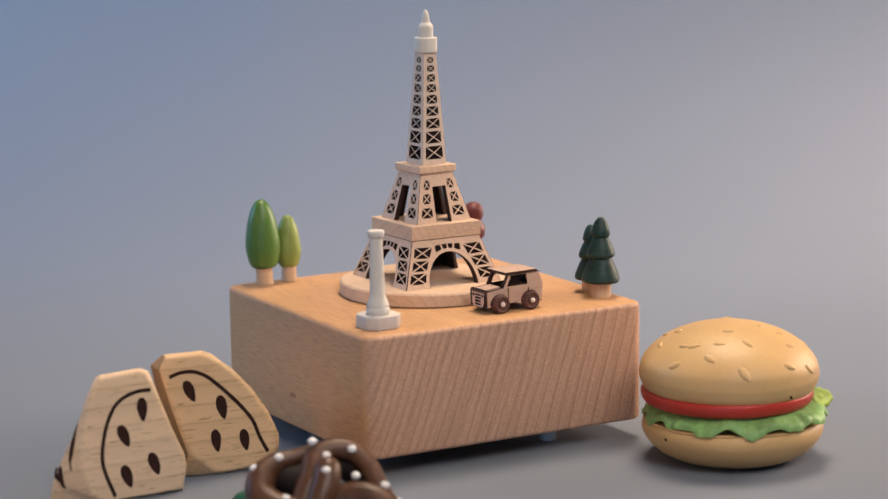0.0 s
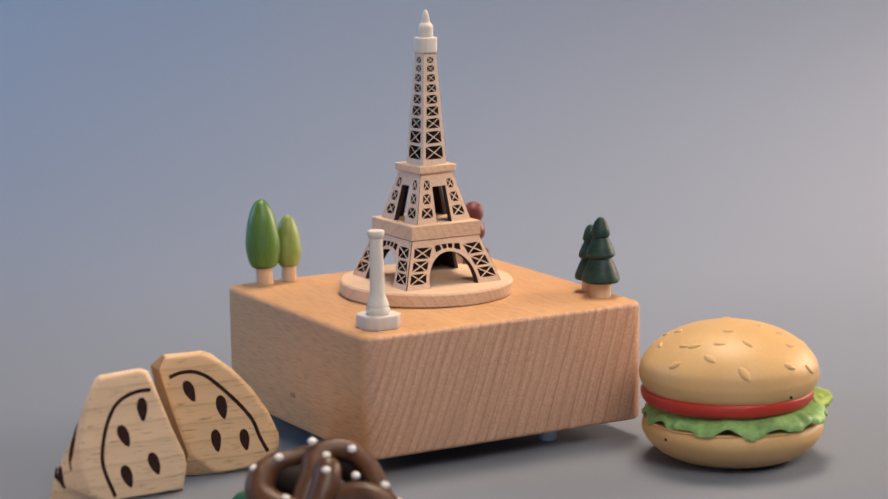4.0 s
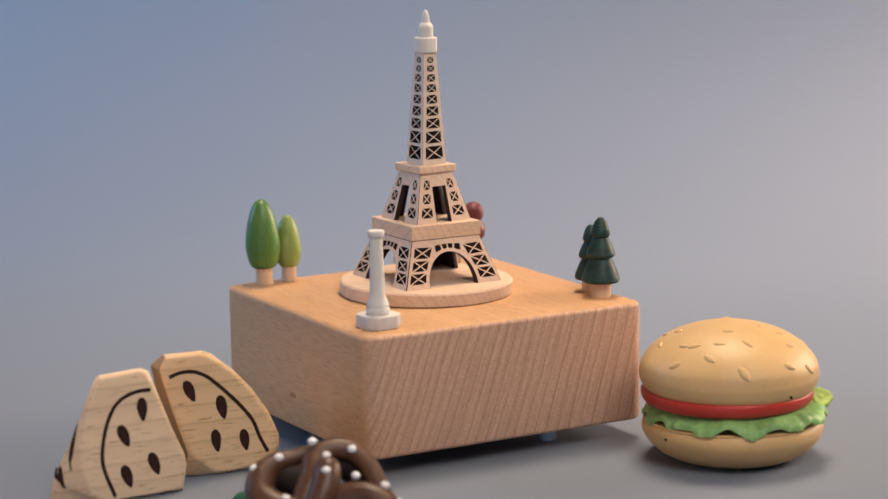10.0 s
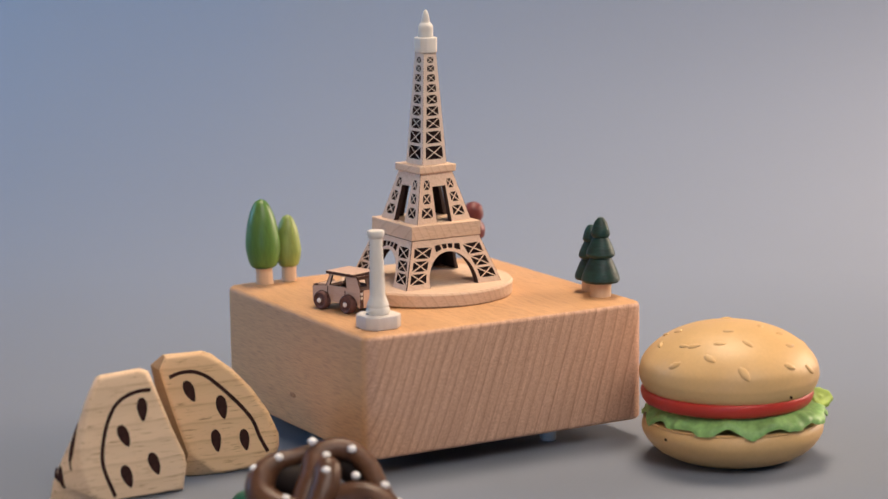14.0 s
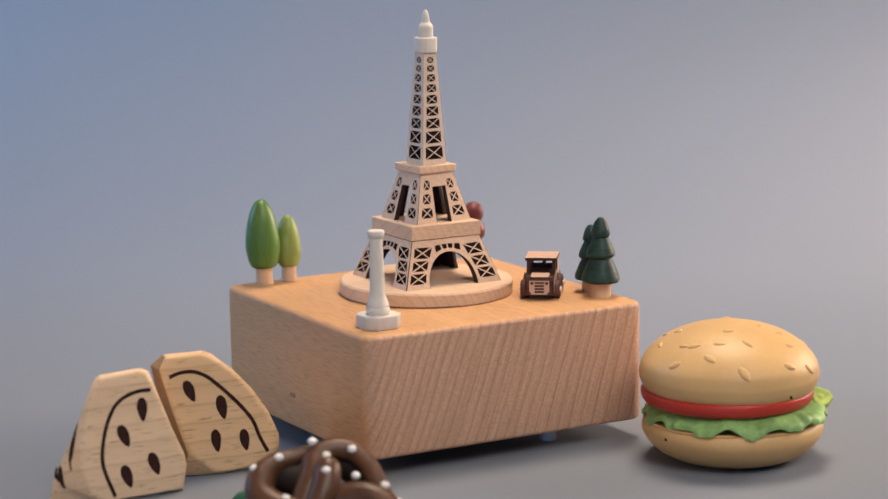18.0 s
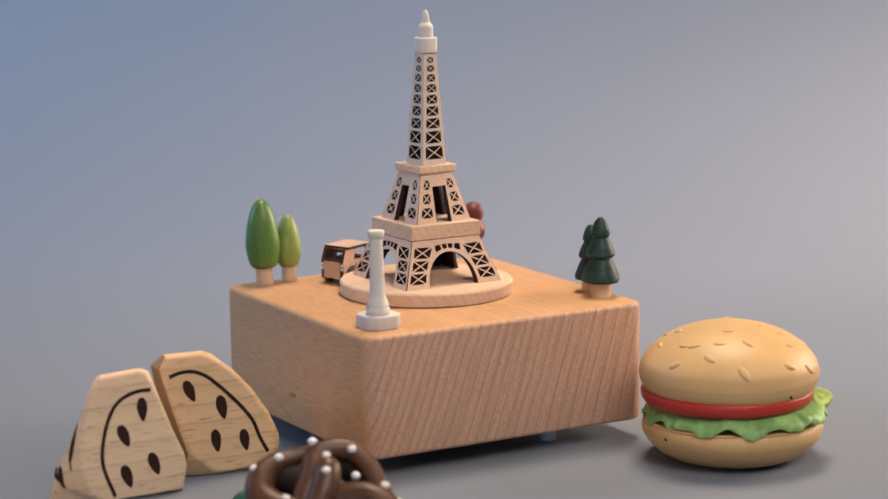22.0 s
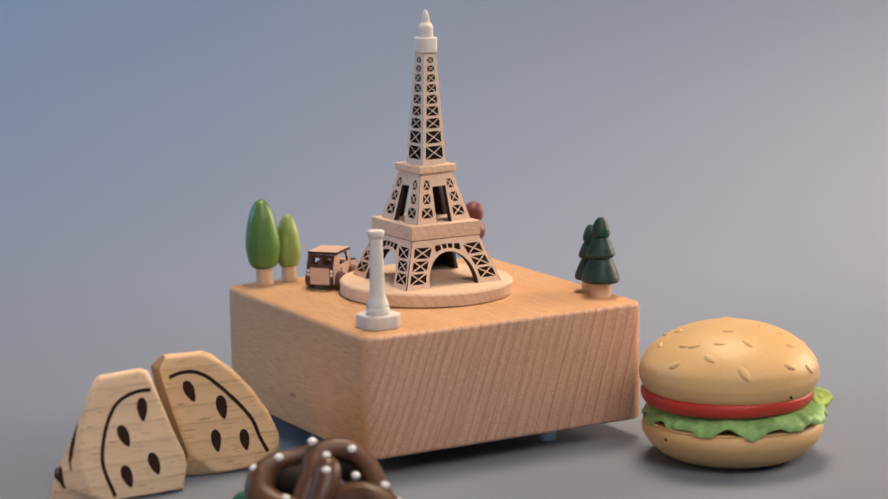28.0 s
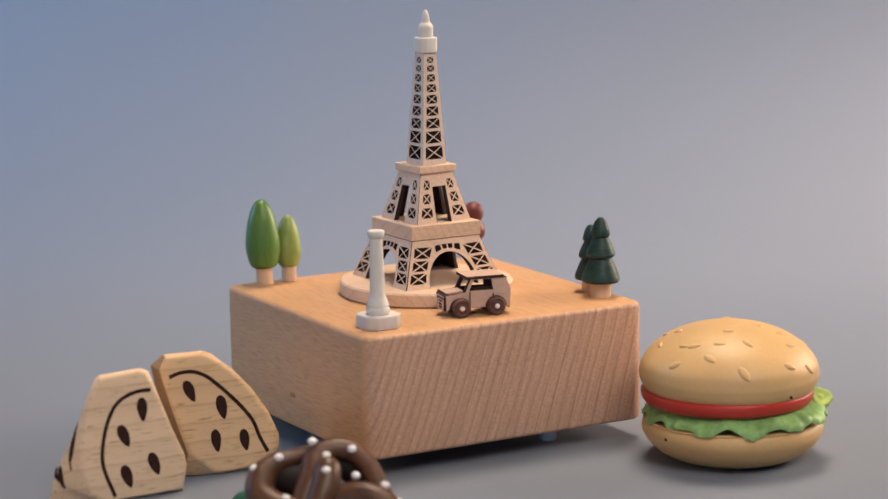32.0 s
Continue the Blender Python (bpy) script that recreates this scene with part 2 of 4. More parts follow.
def lathe(profile, segs=48, wobble=None):
    """A turned solid round z, from (radius, height) pairs."""
    bm = bmesh.new()
    rings = []
    for r, z in profile:
        if r < 1e-6:
            rings.append([bm.verts.new((0, 0, z))])
            continue
        ring = []
        for i in range(segs):
            a = 2 * math.pi * i / segs
            k = wobble(a, z) if wobble else 1.0
            ring.append(bm.verts.new((r * k * math.cos(a), r * k * math.sin(a), z)))
        rings.append(ring)
    for lo, hi in zip(rings, rings[1:]):
        for i in range(segs):
            j = (i + 1) % segs
            if len(lo) == 1 and len(hi) > 1:
                bm.faces.new((lo[0], hi[i], hi[j]))
            elif len(hi) == 1 and len(lo) > 1:
                bm.faces.new((lo[i], lo[j], hi[0]))
            elif len(lo) > 1:
                bm.faces.new((lo[i], lo[j], hi[j], hi[i]))
    for ring, flip in ((rings[0], True), (rings[-1], False)):
        if len(ring) > 1:
            bm.faces.new(ring[::-1] if flip else ring)
    return bm


def smooth_profile(points, steps=6):
    """Catmull-Rom through (radius, height) pairs."""
    out = []
    n = len(points)
    for i in range(n - 1):
        p0, p1, p2, p3 = points[max(0, i - 1)], points[i], points[i + 1], points[min(n - 1, i + 2)]
        for k in range(steps):
            t = k / steps
            out.append(tuple(0.5 * (2 * b + (c - a) * t + (2 * a - 5 * b + 4 * c - d) * t * t + (3 * b - a - 3 * c + d) * t ** 3) for a, b, c, d in zip(p0, p1, p2, p3)))
    out.append(points[-1])
    return out


def box(sx, sy, sz, bevel=0.0003, centre=(0, 0, 0), segments=2):
    bm = bmesh.new()
    bmesh.ops.create_cube(bm, size=1.0)
    bmesh.ops.scale(bm, vec=(sx, sy, sz), verts=bm.verts)
    if bevel:
        bmesh.ops.bevel(bm, geom=bm.edges[:], offset=bevel, segments=segments, profile=0.5, affect="EDGES")
    bmesh.ops.translate(bm, vec=centre, verts=bm.verts)
    return bm


def sheet(outline, holes, thick, to3d):
    """A plate with through holes: face side on material 0, cut edges on 1, back side on 2. to3d(u, v, depth) places its points."""
    bm = bmesh.new()
    loops = []
    for loop in [outline, *holes]:
        vs = [bm.verts.new((u, v, 0)) for u, v in loop]
        loops.append([bm.edges.new((vs[i], vs[(i + 1) % len(vs)])) for i in range(len(vs))])
    bmesh.ops.triangle_fill(bm, use_beauty=True, use_dissolve=False, edges=[e for l in loops for e in l], normal=(0, 0, 1))
    front = bm.faces[:]
    for f in front:
        f.normal_update()
        if f.normal.z < 0:
            f.normal_flip()
    rim = [e for l in loops for e in l]
    made = bmesh.ops.extrude_face_region(bm, geom=front)
    moved = [v for v in made["geom"] if isinstance(v, bmesh.types.BMVert)]
    for v in moved:
        v.co.z = thick
    for f in bm.faces:
        f.normal_update()
        zs = [v.co.z for v in f.verts]
        f.material_index = 0 if min(zs) > thick * 0.5 else 2 if max(zs) < thick * 0.5 else 1
    for v in bm.verts:
        v.co = to3d(v.co.x, v.co.y, v.co.z - thick)
    return bm


def tube(points, radius, segs=14, steps=8):
    """A round bar along a smooth line, with domed ends."""
    pts = [Vector(q) for q in smooth_profile([tuple(q) for q in points], steps)]
    bm = bmesh.new()
    rings = []
    side = None
    n = len(pts)
    girth = [float(r) for r in np.interp(np.linspace(0, 1, n), np.linspace(0, 1, len(radius)), radius)] if isinstance(radius, list) else [radius] * n
    for i, q in enumerate(pts):
        d = (pts[min(n - 1, i + 1)] - pts[max(0, i - 1)]).normalized()
        side = (d.orthogonal() if side is None else side - d * side.dot(d)).normalized()
        up = d.cross(side)
        rings.append([bm.verts.new(q + girth[i] * (math.cos(a) * side + math.sin(a) * up)) for a in (2 * math.pi * k / segs for k in range(segs))])
    for lo, hi in zip(rings, rings[1:]):
        for k in range(segs):
            bm.faces.new((lo[k], lo[(k + 1) % segs], hi[(k + 1) % segs], hi[k]))
    for ring, at, d, thick in ((rings[0], pts[0], (pts[0] - pts[1]).normalized(), girth[0]), (rings[-1], pts[-1], (pts[-1] - pts[-2]).normalized(), girth[-1])):
        last = ring
        for a in (30, 55, 75):
            nxt = [bm.verts.new(at + (v.co - at) * math.cos(radians(a)) + d * thick * math.sin(radians(a))) for v in ring]
            for k in range(segs):
                bm.faces.new((last[k], last[(k + 1) % segs], nxt[(k + 1) % segs], nxt[k]))
            last = nxt
        bm.faces.new(last)
    return bm


# ---- the set: paper sweep on a table, in an unseen room added round it ----
HEADING = radians(60.24)
AWAY, ASIDE = Vector((math.cos(HEADING), math.sin(HEADING), 0)), Vector((math.sin(HEADING), -math.cos(HEADING), 0))


def sweep():
    line = [(-0.60, 0.0), (-0.3, 0.0), (0.0, 0.0), (0.28, 0.0)]
    for k in range(1, 19):
        a = radians(90 * k / 18)
        line.append((0.28 + 0.60 * math.sin(a), 0.60 * (1 - math.cos(a))))
    line += [(0.88, 0.9), (0.88, 1.3)]
    bm = bmesh.new()
    cols = []
    for i in range(65):
        s = -0.64 + 0.02 * i
        # the paper hangs with two faint upright ripples
        ripple = 0.0022 * math.exp(-((s + 0.085) / 0.028) ** 2) - 0.0016 * math.exp(-((s + 0.175) / 0.045) ** 2)
        cols.append([bm.verts.new(AWAY * (a - ripple * min(1.0, z / 0.12)) + ASIDE * s + Vector((0, 0, z))) for a, z in line])
    for lo, hi in zip(cols, cols[1:]):
        for k in range(len(line) - 1):
            bm.faces.new((lo[k], lo[k + 1], hi[k + 1], hi[k]))
    r = bmesh.ops.extrude_face_region(bm, geom=bm.faces[:])
    bmesh.ops.translate(bm, vec=(0, 0, -0.0015), verts=[v for v in r["geom"] if isinstance(v, bmesh.types.BMVert)])
    return bm


def slab(name, x0, x1, y0, y1, z0, z1, mat, label, category):
    bm = box(x1 - x0, y1 - y0, z1 - z0, 0.0, ((x0 + x1) / 2, (y0 + y1) / 2, (z0 + z1) / 2))
    return tagged(new(name, mesh_of(name, bm, mat)), label, category, kind="structure")


FLOOR, CEIL, HALF = -0.75, 1.65, 1.5
slab("floor", -1.0, HALF + 0.1, -HALF - 0.1, HALF + 0.1, FLOOR - 0.1, FLOOR, FLOORING, "plain brown floor of the room", "floor")
slab("ceiling", -1.0, HALF + 0.1, -HALF - 0.1, HALF + 0.1, CEIL, CEIL + 0.1, BOUNCE_BLUE, "unseen ceiling added over the set, blue to bounce blue fill", "ceiling")
slab("wall_north", -1.0, HALF + 0.1, HALF, HALF + 0.1, FLOOR, CEIL, BOUNCE_BLUE, "unseen wall added round the set, blue to bounce blue fill", "wall")
slab("wall_south", -1.0, HALF + 0.1, -HALF - 0.1, -HALF, FLOOR, CEIL, BOUNCE_BLUE, "unseen wall added round the set, blue to bounce blue fill", "wall")
slab("wall_east", HALF, HALF + 0.1, -HALF, HALF, FLOOR, CEIL, BOUNCE_BLUE, "unseen wall added round the set, blue to bounce blue fill", "wall")


def opening_wall():
    """An unseen wall added to the west, with two openings made for the blue fills."""
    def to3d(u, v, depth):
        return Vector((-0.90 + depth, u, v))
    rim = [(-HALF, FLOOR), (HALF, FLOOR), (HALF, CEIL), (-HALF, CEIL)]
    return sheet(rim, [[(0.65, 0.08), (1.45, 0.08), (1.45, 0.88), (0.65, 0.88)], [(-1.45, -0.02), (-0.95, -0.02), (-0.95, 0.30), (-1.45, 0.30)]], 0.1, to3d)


tagged(new("wall_west", mesh_of("wall_west", opening_wall(), [BOUNCE_BLUE, BOUNCE_BLUE, BOUNCE_BLUE])), "unseen blue wall with two openings added for the blue fills", "wall", kind="structure")
table_top = new("table_top", mesh_of("table_top", box(1.34, 1.15, 0.03, 0.004, (0, -0.02, -0.0190)), FLOORING))
table_top.matrix_basis = pose(0, 0, 0, rz=-29.76)
tagged(table_top, "plain brown wooden table top under the paper", "table", kind="structure")

backdrop = new("backdrop", mesh_of("backdrop", sweep(), PAPER, 40))
tagged(backdrop, "seamless blue-grey paper sweep under and behind the toys", "backdrop", kind="structure")

# ---- the music box ----
BASE, SIDE, HEIGHT = 0.0065, 0.105, 0.0399
TOP = BASE + HEIGHT


def block():
    bm = bmesh.new()
    bmesh.ops.create_cube(bm, size=1.0)
    bmesh.ops.scale(bm, vec=(SIDE, SIDE, HEIGHT), verts=bm.verts)
    upright = [e for e in bm.edges if abs(e.verts[0].co.z - e.verts[1].co.z) > 0.01]
    bmesh.ops.bevel(bm, geom=upright, offset=0.0050, segments=10, profile=0.5, affect="EDGES")
    rims = [e for e in bm.edges if abs(e.verts[0].co.z - e.verts[1].co.z) < 1e-6 and len({f.normal.z > 0.5 or f.normal.z < -0.5 for f in e.link_faces}) == 2]
    bmesh.ops.bevel(bm, geom=rims, offset=0.0016, segments=4, profile=0.5, affect="EDGES")
    bmesh.ops.translate(bm, vec=(0, 0, HEIGHT / 2), verts=bm.verts)
    return bm


music_box = thing("music_box", pose(0, 0, BASE), "square oiled beech music box block with rounded edges on small feet", "music box")
part("block", block(), BEECH, music_box, smooth=30)
knot = bmesh.new()
bmesh.ops.create_uvsphere(knot, u_segments=12, v_segments=8, radius=1.0)
bmesh.ops.scale(knot, vec=(0.00008, 0.0022, 0.0009), verts=knot.verts)
part("knot", knot, KNOT, music_box, "small brown knot in the wood", 60, pose(-0.0525, 0.0009, 0.0111))
foot = lathe([(0.0024, 0), (0.0028, 0.0006), (0.0027, BASE)], 24)
foot_mesh = mesh_of("foot", foot, FOOT, 40)
for x, y in ((0.0235, -0.0375), (-0.034, -0.020), (-0.037, 0.037), (0.037, 0.037)):
    f = new("foot", foot_mesh)
    f.parent = music_box
    f.matrix_basis = pose(x, y, -BASE)
    f["label"] = "pale rubber foot"


# ---- lattice tower ----
def xcell(a, b, c, d, bar):
    """Four triangular holes of a cell with corners a b c d (counter-clockwise), left between two crossing bars."""
    q = [Vector(v) for v in (a, b, c, d)]
    mid = sum(q, Vector((0, 0))) / 4
    out = []
    for i in range(4):
        tri = [q[i], q[(i + 1) % 4], mid]
        inner = []
        for k in range(3):
            p0, p1, p2 = tri[k - 1], tri[k], tri[(k + 1) % 3]
            e1, e2 = (p0 - p1).normalized(), (p2 - p1).normalized()
            s = max(0.2, abs(e1.x * e2.y - e1.y * e2.x))
            inner.append(p1 + (e1 + e2) * (bar / 2) / s)
        area = (inner[1].x - inner[0].x) * (inner[2].y - inner[0].y) - (inner[1].y - inner[0].y) * (inner[2].x - inner[0].x)
        if area > 1e-9:
            out.append([tuple(v) for v in inner])
    return out


class Panel:
    """One sloping side of a four-sided stage: widths at foot and head, foot height and rise."""

    def __init__(self, w0, w1, z0, z1, thick=0.0011):
        self.w0, self.w1, self.z0, self.z1, self.thick = w0, w1, z0, z1, thick

    def width(self, v):
        return self.w0 + (self.w1 - self.w0) * v

    def uv(self, u, v):
        return ((u - 0.5) * self.width(v), v * (self.z1 - self.z0))

    def build(self, outline, holes):
        lean = (self.w0 - self.w1) / 2 / (self.z1 - self.z0)

        def to3d(x, y, depth):
            out = self.w0 / 2 - lean * y + depth
            k = out / (self.w0 / 2 - lean * y)
            return Vector((x * k * 0.988, -out, self.z0 + y))
        plate = sheet(outline, holes, self.thick, to3d)

        # a dark sheet added behind the holes paints the shade inside the tower
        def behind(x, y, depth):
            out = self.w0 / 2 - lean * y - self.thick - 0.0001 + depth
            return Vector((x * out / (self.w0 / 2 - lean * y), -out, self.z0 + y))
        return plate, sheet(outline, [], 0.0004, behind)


def mm(*points):
    return [(x * 0.001, y * 0.001) for x, y in points]


def both_sides(quad):
    """A hole and its mirror image, both counter-clockwise."""
    return [quad, [(-x, y) for x, y in quad[::-1]]]


def leg_panel():
    p = Panel(0.0373, 0.0264, 0.0047, 0.0201)
    half, rise = 0.0096, 0.0112
    arch = [(half * math.cos(a), rise * math.sin(a) if 0 < a < 3.14 else 0.0) for a in (math.pi * k / 28 for k in range(29))]
    outline = [p.uv(0, 0), p.uv(0, 1), p.uv(1, 1), p.uv(1, 0)] + arch
    holes = []
    for quad in (mm((-17.4, 1.5), (-10.6, 1.5), (-9.7, 5.15), (-16.1, 5.25)), mm((-15.7, 5.6), (-9.5, 5.5), (-7.9, 9.05), (-14.2, 9.25)), mm((-14.1, 9.7), (-7.6, 9.4), (-5.7, 13.25), (-12.9, 13.5))):
        for q in both_sides(quad):
            holes += xcell(*q, 0.00040)
    # four wedges stand over the crown of the arch
    for quad in (mm((-1.75, 12.15), (-0.30, 12.25), (-0.30, 13.75), (-2.25, 13.70)), mm((-4.85, 11.25), (-2.45, 12.05), (-2.95, 13.65), (-4.95, 13.40))):
        holes += both_sides(quad)
    return p.build(outline, holes)


def mid_panel():
    p = Panel(0.0220, 0.0131, 0.0252, 0.0416)
    door = mm((3.15, 0), (2.75, 12.0), (-2.75, 12.0), (-3.15, 0))
    outline = [p.uv(0, 0), p.uv(0, 1), p.uv(1, 1), p.uv(1, 0)] + door
    holes = []
    for quad in (mm((-9.3, 1.7), (-4.1, 1.7), (-3.95, 5.35), (-8.3, 5.35)), mm((-7.9, 6.3), (-4.2, 6.3), (-3.7, 9.85), (-7.0, 9.85)), mm((-6.6, 10.9), (-3.6, 10.9), (-3.25, 14.3), (-5.75, 14.3))):
        for q in both_sides(quad):
            holes += xcell(*q, 0.00038)
    return p.build(outline, holes)


def upper_panel():
    p = Panel(0.0099, 0.0051, 0.0442, 0.0819, 0.0009)
    tall = p.z1 - p.z0
    holes = []
    z = 0.0016
    for k, h in enumerate((4.75, 4.35, 3.65, 3.40, 3.15, 2.90, 2.70, 2.30, 2.15)):
        h *= 0.001
        m = 0.112 + 0.0170 * k
        lo, hi = z / tall, (z + h) / tall
        holes += xcell(p.uv(m, lo), p.uv(1 - m, lo), p.uv(1 - m, hi), p.uv(m, hi), 0.00034 - 0.000010 * k)
        z += h + 0.00066
    return p.build([p.uv(0, 0), p.uv(0, 1), p.uv(1, 1), p.uv(1, 0)], holes)


def cut_corner_plate(side, cut, high):
    bm = bmesh.new()
    bmesh.ops.create_cube(bm, size=1.0)
    bmesh.ops.scale(bm, vec=(side, side, high), verts=bm.verts)
    bmesh.ops.bevel(bm, geom=[e for e in bm.edges if abs(e.verts[0].co.z - e.verts[1].co.z) > 1e-4], offset=cut, segments=1, affect="EDGES")
    bmesh.ops.bevel(bm, geom=bm.edges[:], offset=0.0004, segments=3, profile=0.5, affect="EDGES")
    bmesh.ops.translate(bm, vec=(0, 0, high / 2), verts=bm.verts)
    return bm


tower = thing("lattice_tower", pose(0.0011, 0.0045, TOP, 0, 0.45, 1.0), "pale laser-cut wooden lattice tower model on a round disc", "tower model")
part("base_disc", lathe([(0.0290, 0), (0.0294, 0.0004), (0.0295, 0.0041), (0.0290, 0.0047)], 96), PALE, tower, "round pale beech disc", 40, pose(-0.0006, -0.0010, 0))
part("lower_platform", box(0.0271, 0.0271, 0.0049, 0.0003, (0, 0, 0.02275)), PALE, tower)
# the stages above the lower platform are glued on slightly turned
TURN = pose(0, 0, 0, rz=4.0)
part("upper_platform", box(0.0150, 0.0150, 0.0025, 0.0003, (0, 0, 0.04295)), PALE, tower, m=TURN)
for maker, name in ((leg_panel, "leg_panel"), (mid_panel, "middle_panel"), (upper_panel, "upper_panel")):
    plate, lining = maker()
    me = mesh_of(name, plate, [UPPER_PLY_LIT if name == "upper_panel" else PLY, BURNT, DARK_INSIDE])
    back = mesh_of("lining", lining, DARK_INSIDE)
    for k in range(4):
        ob = new(name, me)
        ob.parent = tower
        ob.matrix_basis = (pose(0, 0, 0) if name == "leg_panel" else pose(0.0003, -0.0001, 0) @ TURN if name == "upper_panel" else TURN) @ pose(0, 0, 0, rz=90 * k)
        ob["label"] = "laser-cut plywood panel with crossed bars and burnt edges"
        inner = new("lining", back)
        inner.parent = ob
        inner["label"] = "added dark sheet standing for the shade inside the tower"
part("cap_block", cut_corner_plate(0.0069, 0.0016, 0.0052), WHITEWOOD, tower, "whitish wooden cap block with cut corners", 30, pose(0.0003, -0.0002, 0.0817) @ TURN)
part("spire", lathe(smooth_profile([(0.0026, 0.0868), (0.0026, 0.0876), (0.0025, 0.0906)], 3) + smooth_profile([(0.0020, 0.0914), (0.0015, 0.0920), (0.00125, 0.0938), (0.0007, 0.0955), (0.0, 0.0962)], 4), 28), WHITEWOOD, tower, "whitish turned finial", 40, pose(0.0003, -0.0002, 0))


# ---- small turned things on the box ----
def round_tree(x, y, crown_r, crown_z0, crown_z1, trunk_r, leaf, label, lean=(0, 0)):
    t = thing("toy_tree", pose(x, y, TOP, lean[0], lean[1], 0), label, "toy tree", "green toy trees")
    part("trunk", lathe([(trunk_r * 1.02, 0), (trunk_r, crown_z0 + 0.001)], 32), TRUNK, t, "bare wooden trunk", 40)
    h = crown_z1 - crown_z0
    prof = smooth_profile([(0.0, crown_z0), (crown_r * 0.62, crown_z0 + 0.01 * h), (crown_r * 0.86, crown_z0 + 0.10 * h), (crown_r, crown_z0 + 0.30 * h), (crown_r * 0.93, crown_z0 + 0.52 * h), (crown_r * 0.74, crown_z0 + 0.75 * h), (crown_r * 0.40, crown_z0 + 0.94 * h), (0.0, crown_z1)], 5)
    part("crown", lathe(prof, 40), leaf, t, smooth=60)
    return t


round_tree(-0.0396, 0.0470, 0.0060, 0.0057, 0.0300, 0.0029, LEAF_MID, "glossy green egg-shaped wooden toy tree on a bare trunk", (0, -1.6))
round_tree(-0.0296, 0.0480, 0.0045, 0.0050, 0.0234, 0.0026, LEAF_LIGHT, "small yellow-green wooden toy tree on a bare trunk", (0, -0.8))


def fir(x, y, k, label):
    t = thing("toy_fir", pose(x, y, TOP), label, "toy tree", "dark toy firs")
    part("trunk", lathe([(0.0036 * k, 0), (0.0036 * k, 0.0056 * k)], 32), TRUNK, t, "bare wooden trunk", 40)
    prof = [(0.0045, 0.0050), (0.0061, 0.0050), (0.0066, 0.0058), (0.0062, 0.0075), (0.0044, 0.0118), (0.0036, 0.0133), (0.0046, 0.0138), (0.0050, 0.0146), (0.0046, 0.0160), (0.0032, 0.0192), (0.0026, 0.0203), (0.0030, 0.0207), (0.00325, 0.0214), (0.0030, 0.0228), (0.0021, 0.0256), (0.0010, 0.0270), (0.0, 0.0273)]
    part("crown", lathe([(r * k, z * k) for r, z in prof], 40), FIR, t, smooth=35)
    return t


fir(0.0459, -0.0357, 0.99, "dark teal three-tiered wooden toy fir on a bare trunk")
fir(0.0481, -0.0262, 0.84, "smaller dark teal wooden toy fir beside a taller one")

red_tree = thing("toy_tree", pose(0.0366, 0.0328, TOP), "dark red round-crowned wooden toy tree behind the tower", "toy tree", "red toy tree")
part("trunk", lathe([(0.0027, 0), (0.0026, 0.012)], 24), TRUNK, red_tree, "bare wooden trunk", 40)
part("crown", lathe(smooth_profile([(0, 0.0100), (0.0034, 0.0108), (0.0043, 0.0136), (0.0034, 0.0164), (0.0028, 0.0172), (0.0036, 0.0190), (0.0033, 0.0219), (0.0018, 0.0234), (0, 0.0239)], 5), 32), MAROON, red_tree, smooth=60)

column = thing("toy_column", pose(-0.0408, -0.0385, TOP), "white turned wooden column on a thick base with cut corners", "column")
part("base", cut_corner_plate(0.0128, 0.0030, 0.0043), COLUMN_BASE, column, "thick white wooden plate with cut corners", 30)
part("shaft", lathe([(r, 0.0043 + 1.060 * (z - 0.0050)) for r, z in [(0.0030, 0.0050), (0.0036, 0.0052), (0.0038, 0.0059), (0.0038, 0.0066), (0.0035, 0.0072), (0.0036, 0.0077), (0.0034, 0.0083), (0.0028, 0.0096), (0.00255, 0.0106), (0.00245, 0.0130), (0.00205, 0.0272), (0.0020, 0.0280), (0.0024, 0.0284), (0.0027, 0.0289), (0.0028, 0.0299), (0.0026, 0.0304)]], 40), WHITEWOOD, column, "slender tapered shaft with a ring foot", 35, pose(0, 0, 0, 0, -0.8, 0))


# ---- toy car ----
def car_side(sign):
    def to3d(x, z, depth):
        return Vector((x, sign * (0.0055 + depth), z))
    outline = [(-0.0104, 0.0022)]
    for cx, r in ((-0.0062, 0.0038), (0.0064, 0.0038)):
        outline += [(cx + r * math.cos(a), 0.0030 + r * math.sin(a)) for a in (math.pi * (1 - k / 10) for k in range(11)) if 0.0030 + r * math.sin(a) > 0.0021]
    outline += [(0.0112, 0.0022), (0.0114, 0.0078), (0.0046, 0.0086), (0.0026, 0.0130), (-0.0098, 0.0130), (-0.0114, 0.0088), (-0.0112, 0.0022)]
    outline = outline[1:]
    holes = [[(-0.0052, 0.0090), (0.0032, 0.0090), (0.0017, 0.0128), (-0.0046, 0.0128)]]
    return sheet(outline, holes, 0.0008, to3d)


def wheel_mesh():
    bm = lathe([(0.0018, -0.0012), (0.0028, -0.0012), (0.0031, -0.0009), (0.0031, 0.0008), (0.0029, 0.0012), (0.0025, 0.0014), (0.0023, 0.0013), (0.0020, 0.0010), (0.0012, 0.0010), (0.0010, 0.0013), (0.0, 0.0013)], 28)
    bmesh.ops.rotate(bm, matrix=Matrix.Rotation(radians(-90), 3, "X"), verts=bm.verts)
    return bm


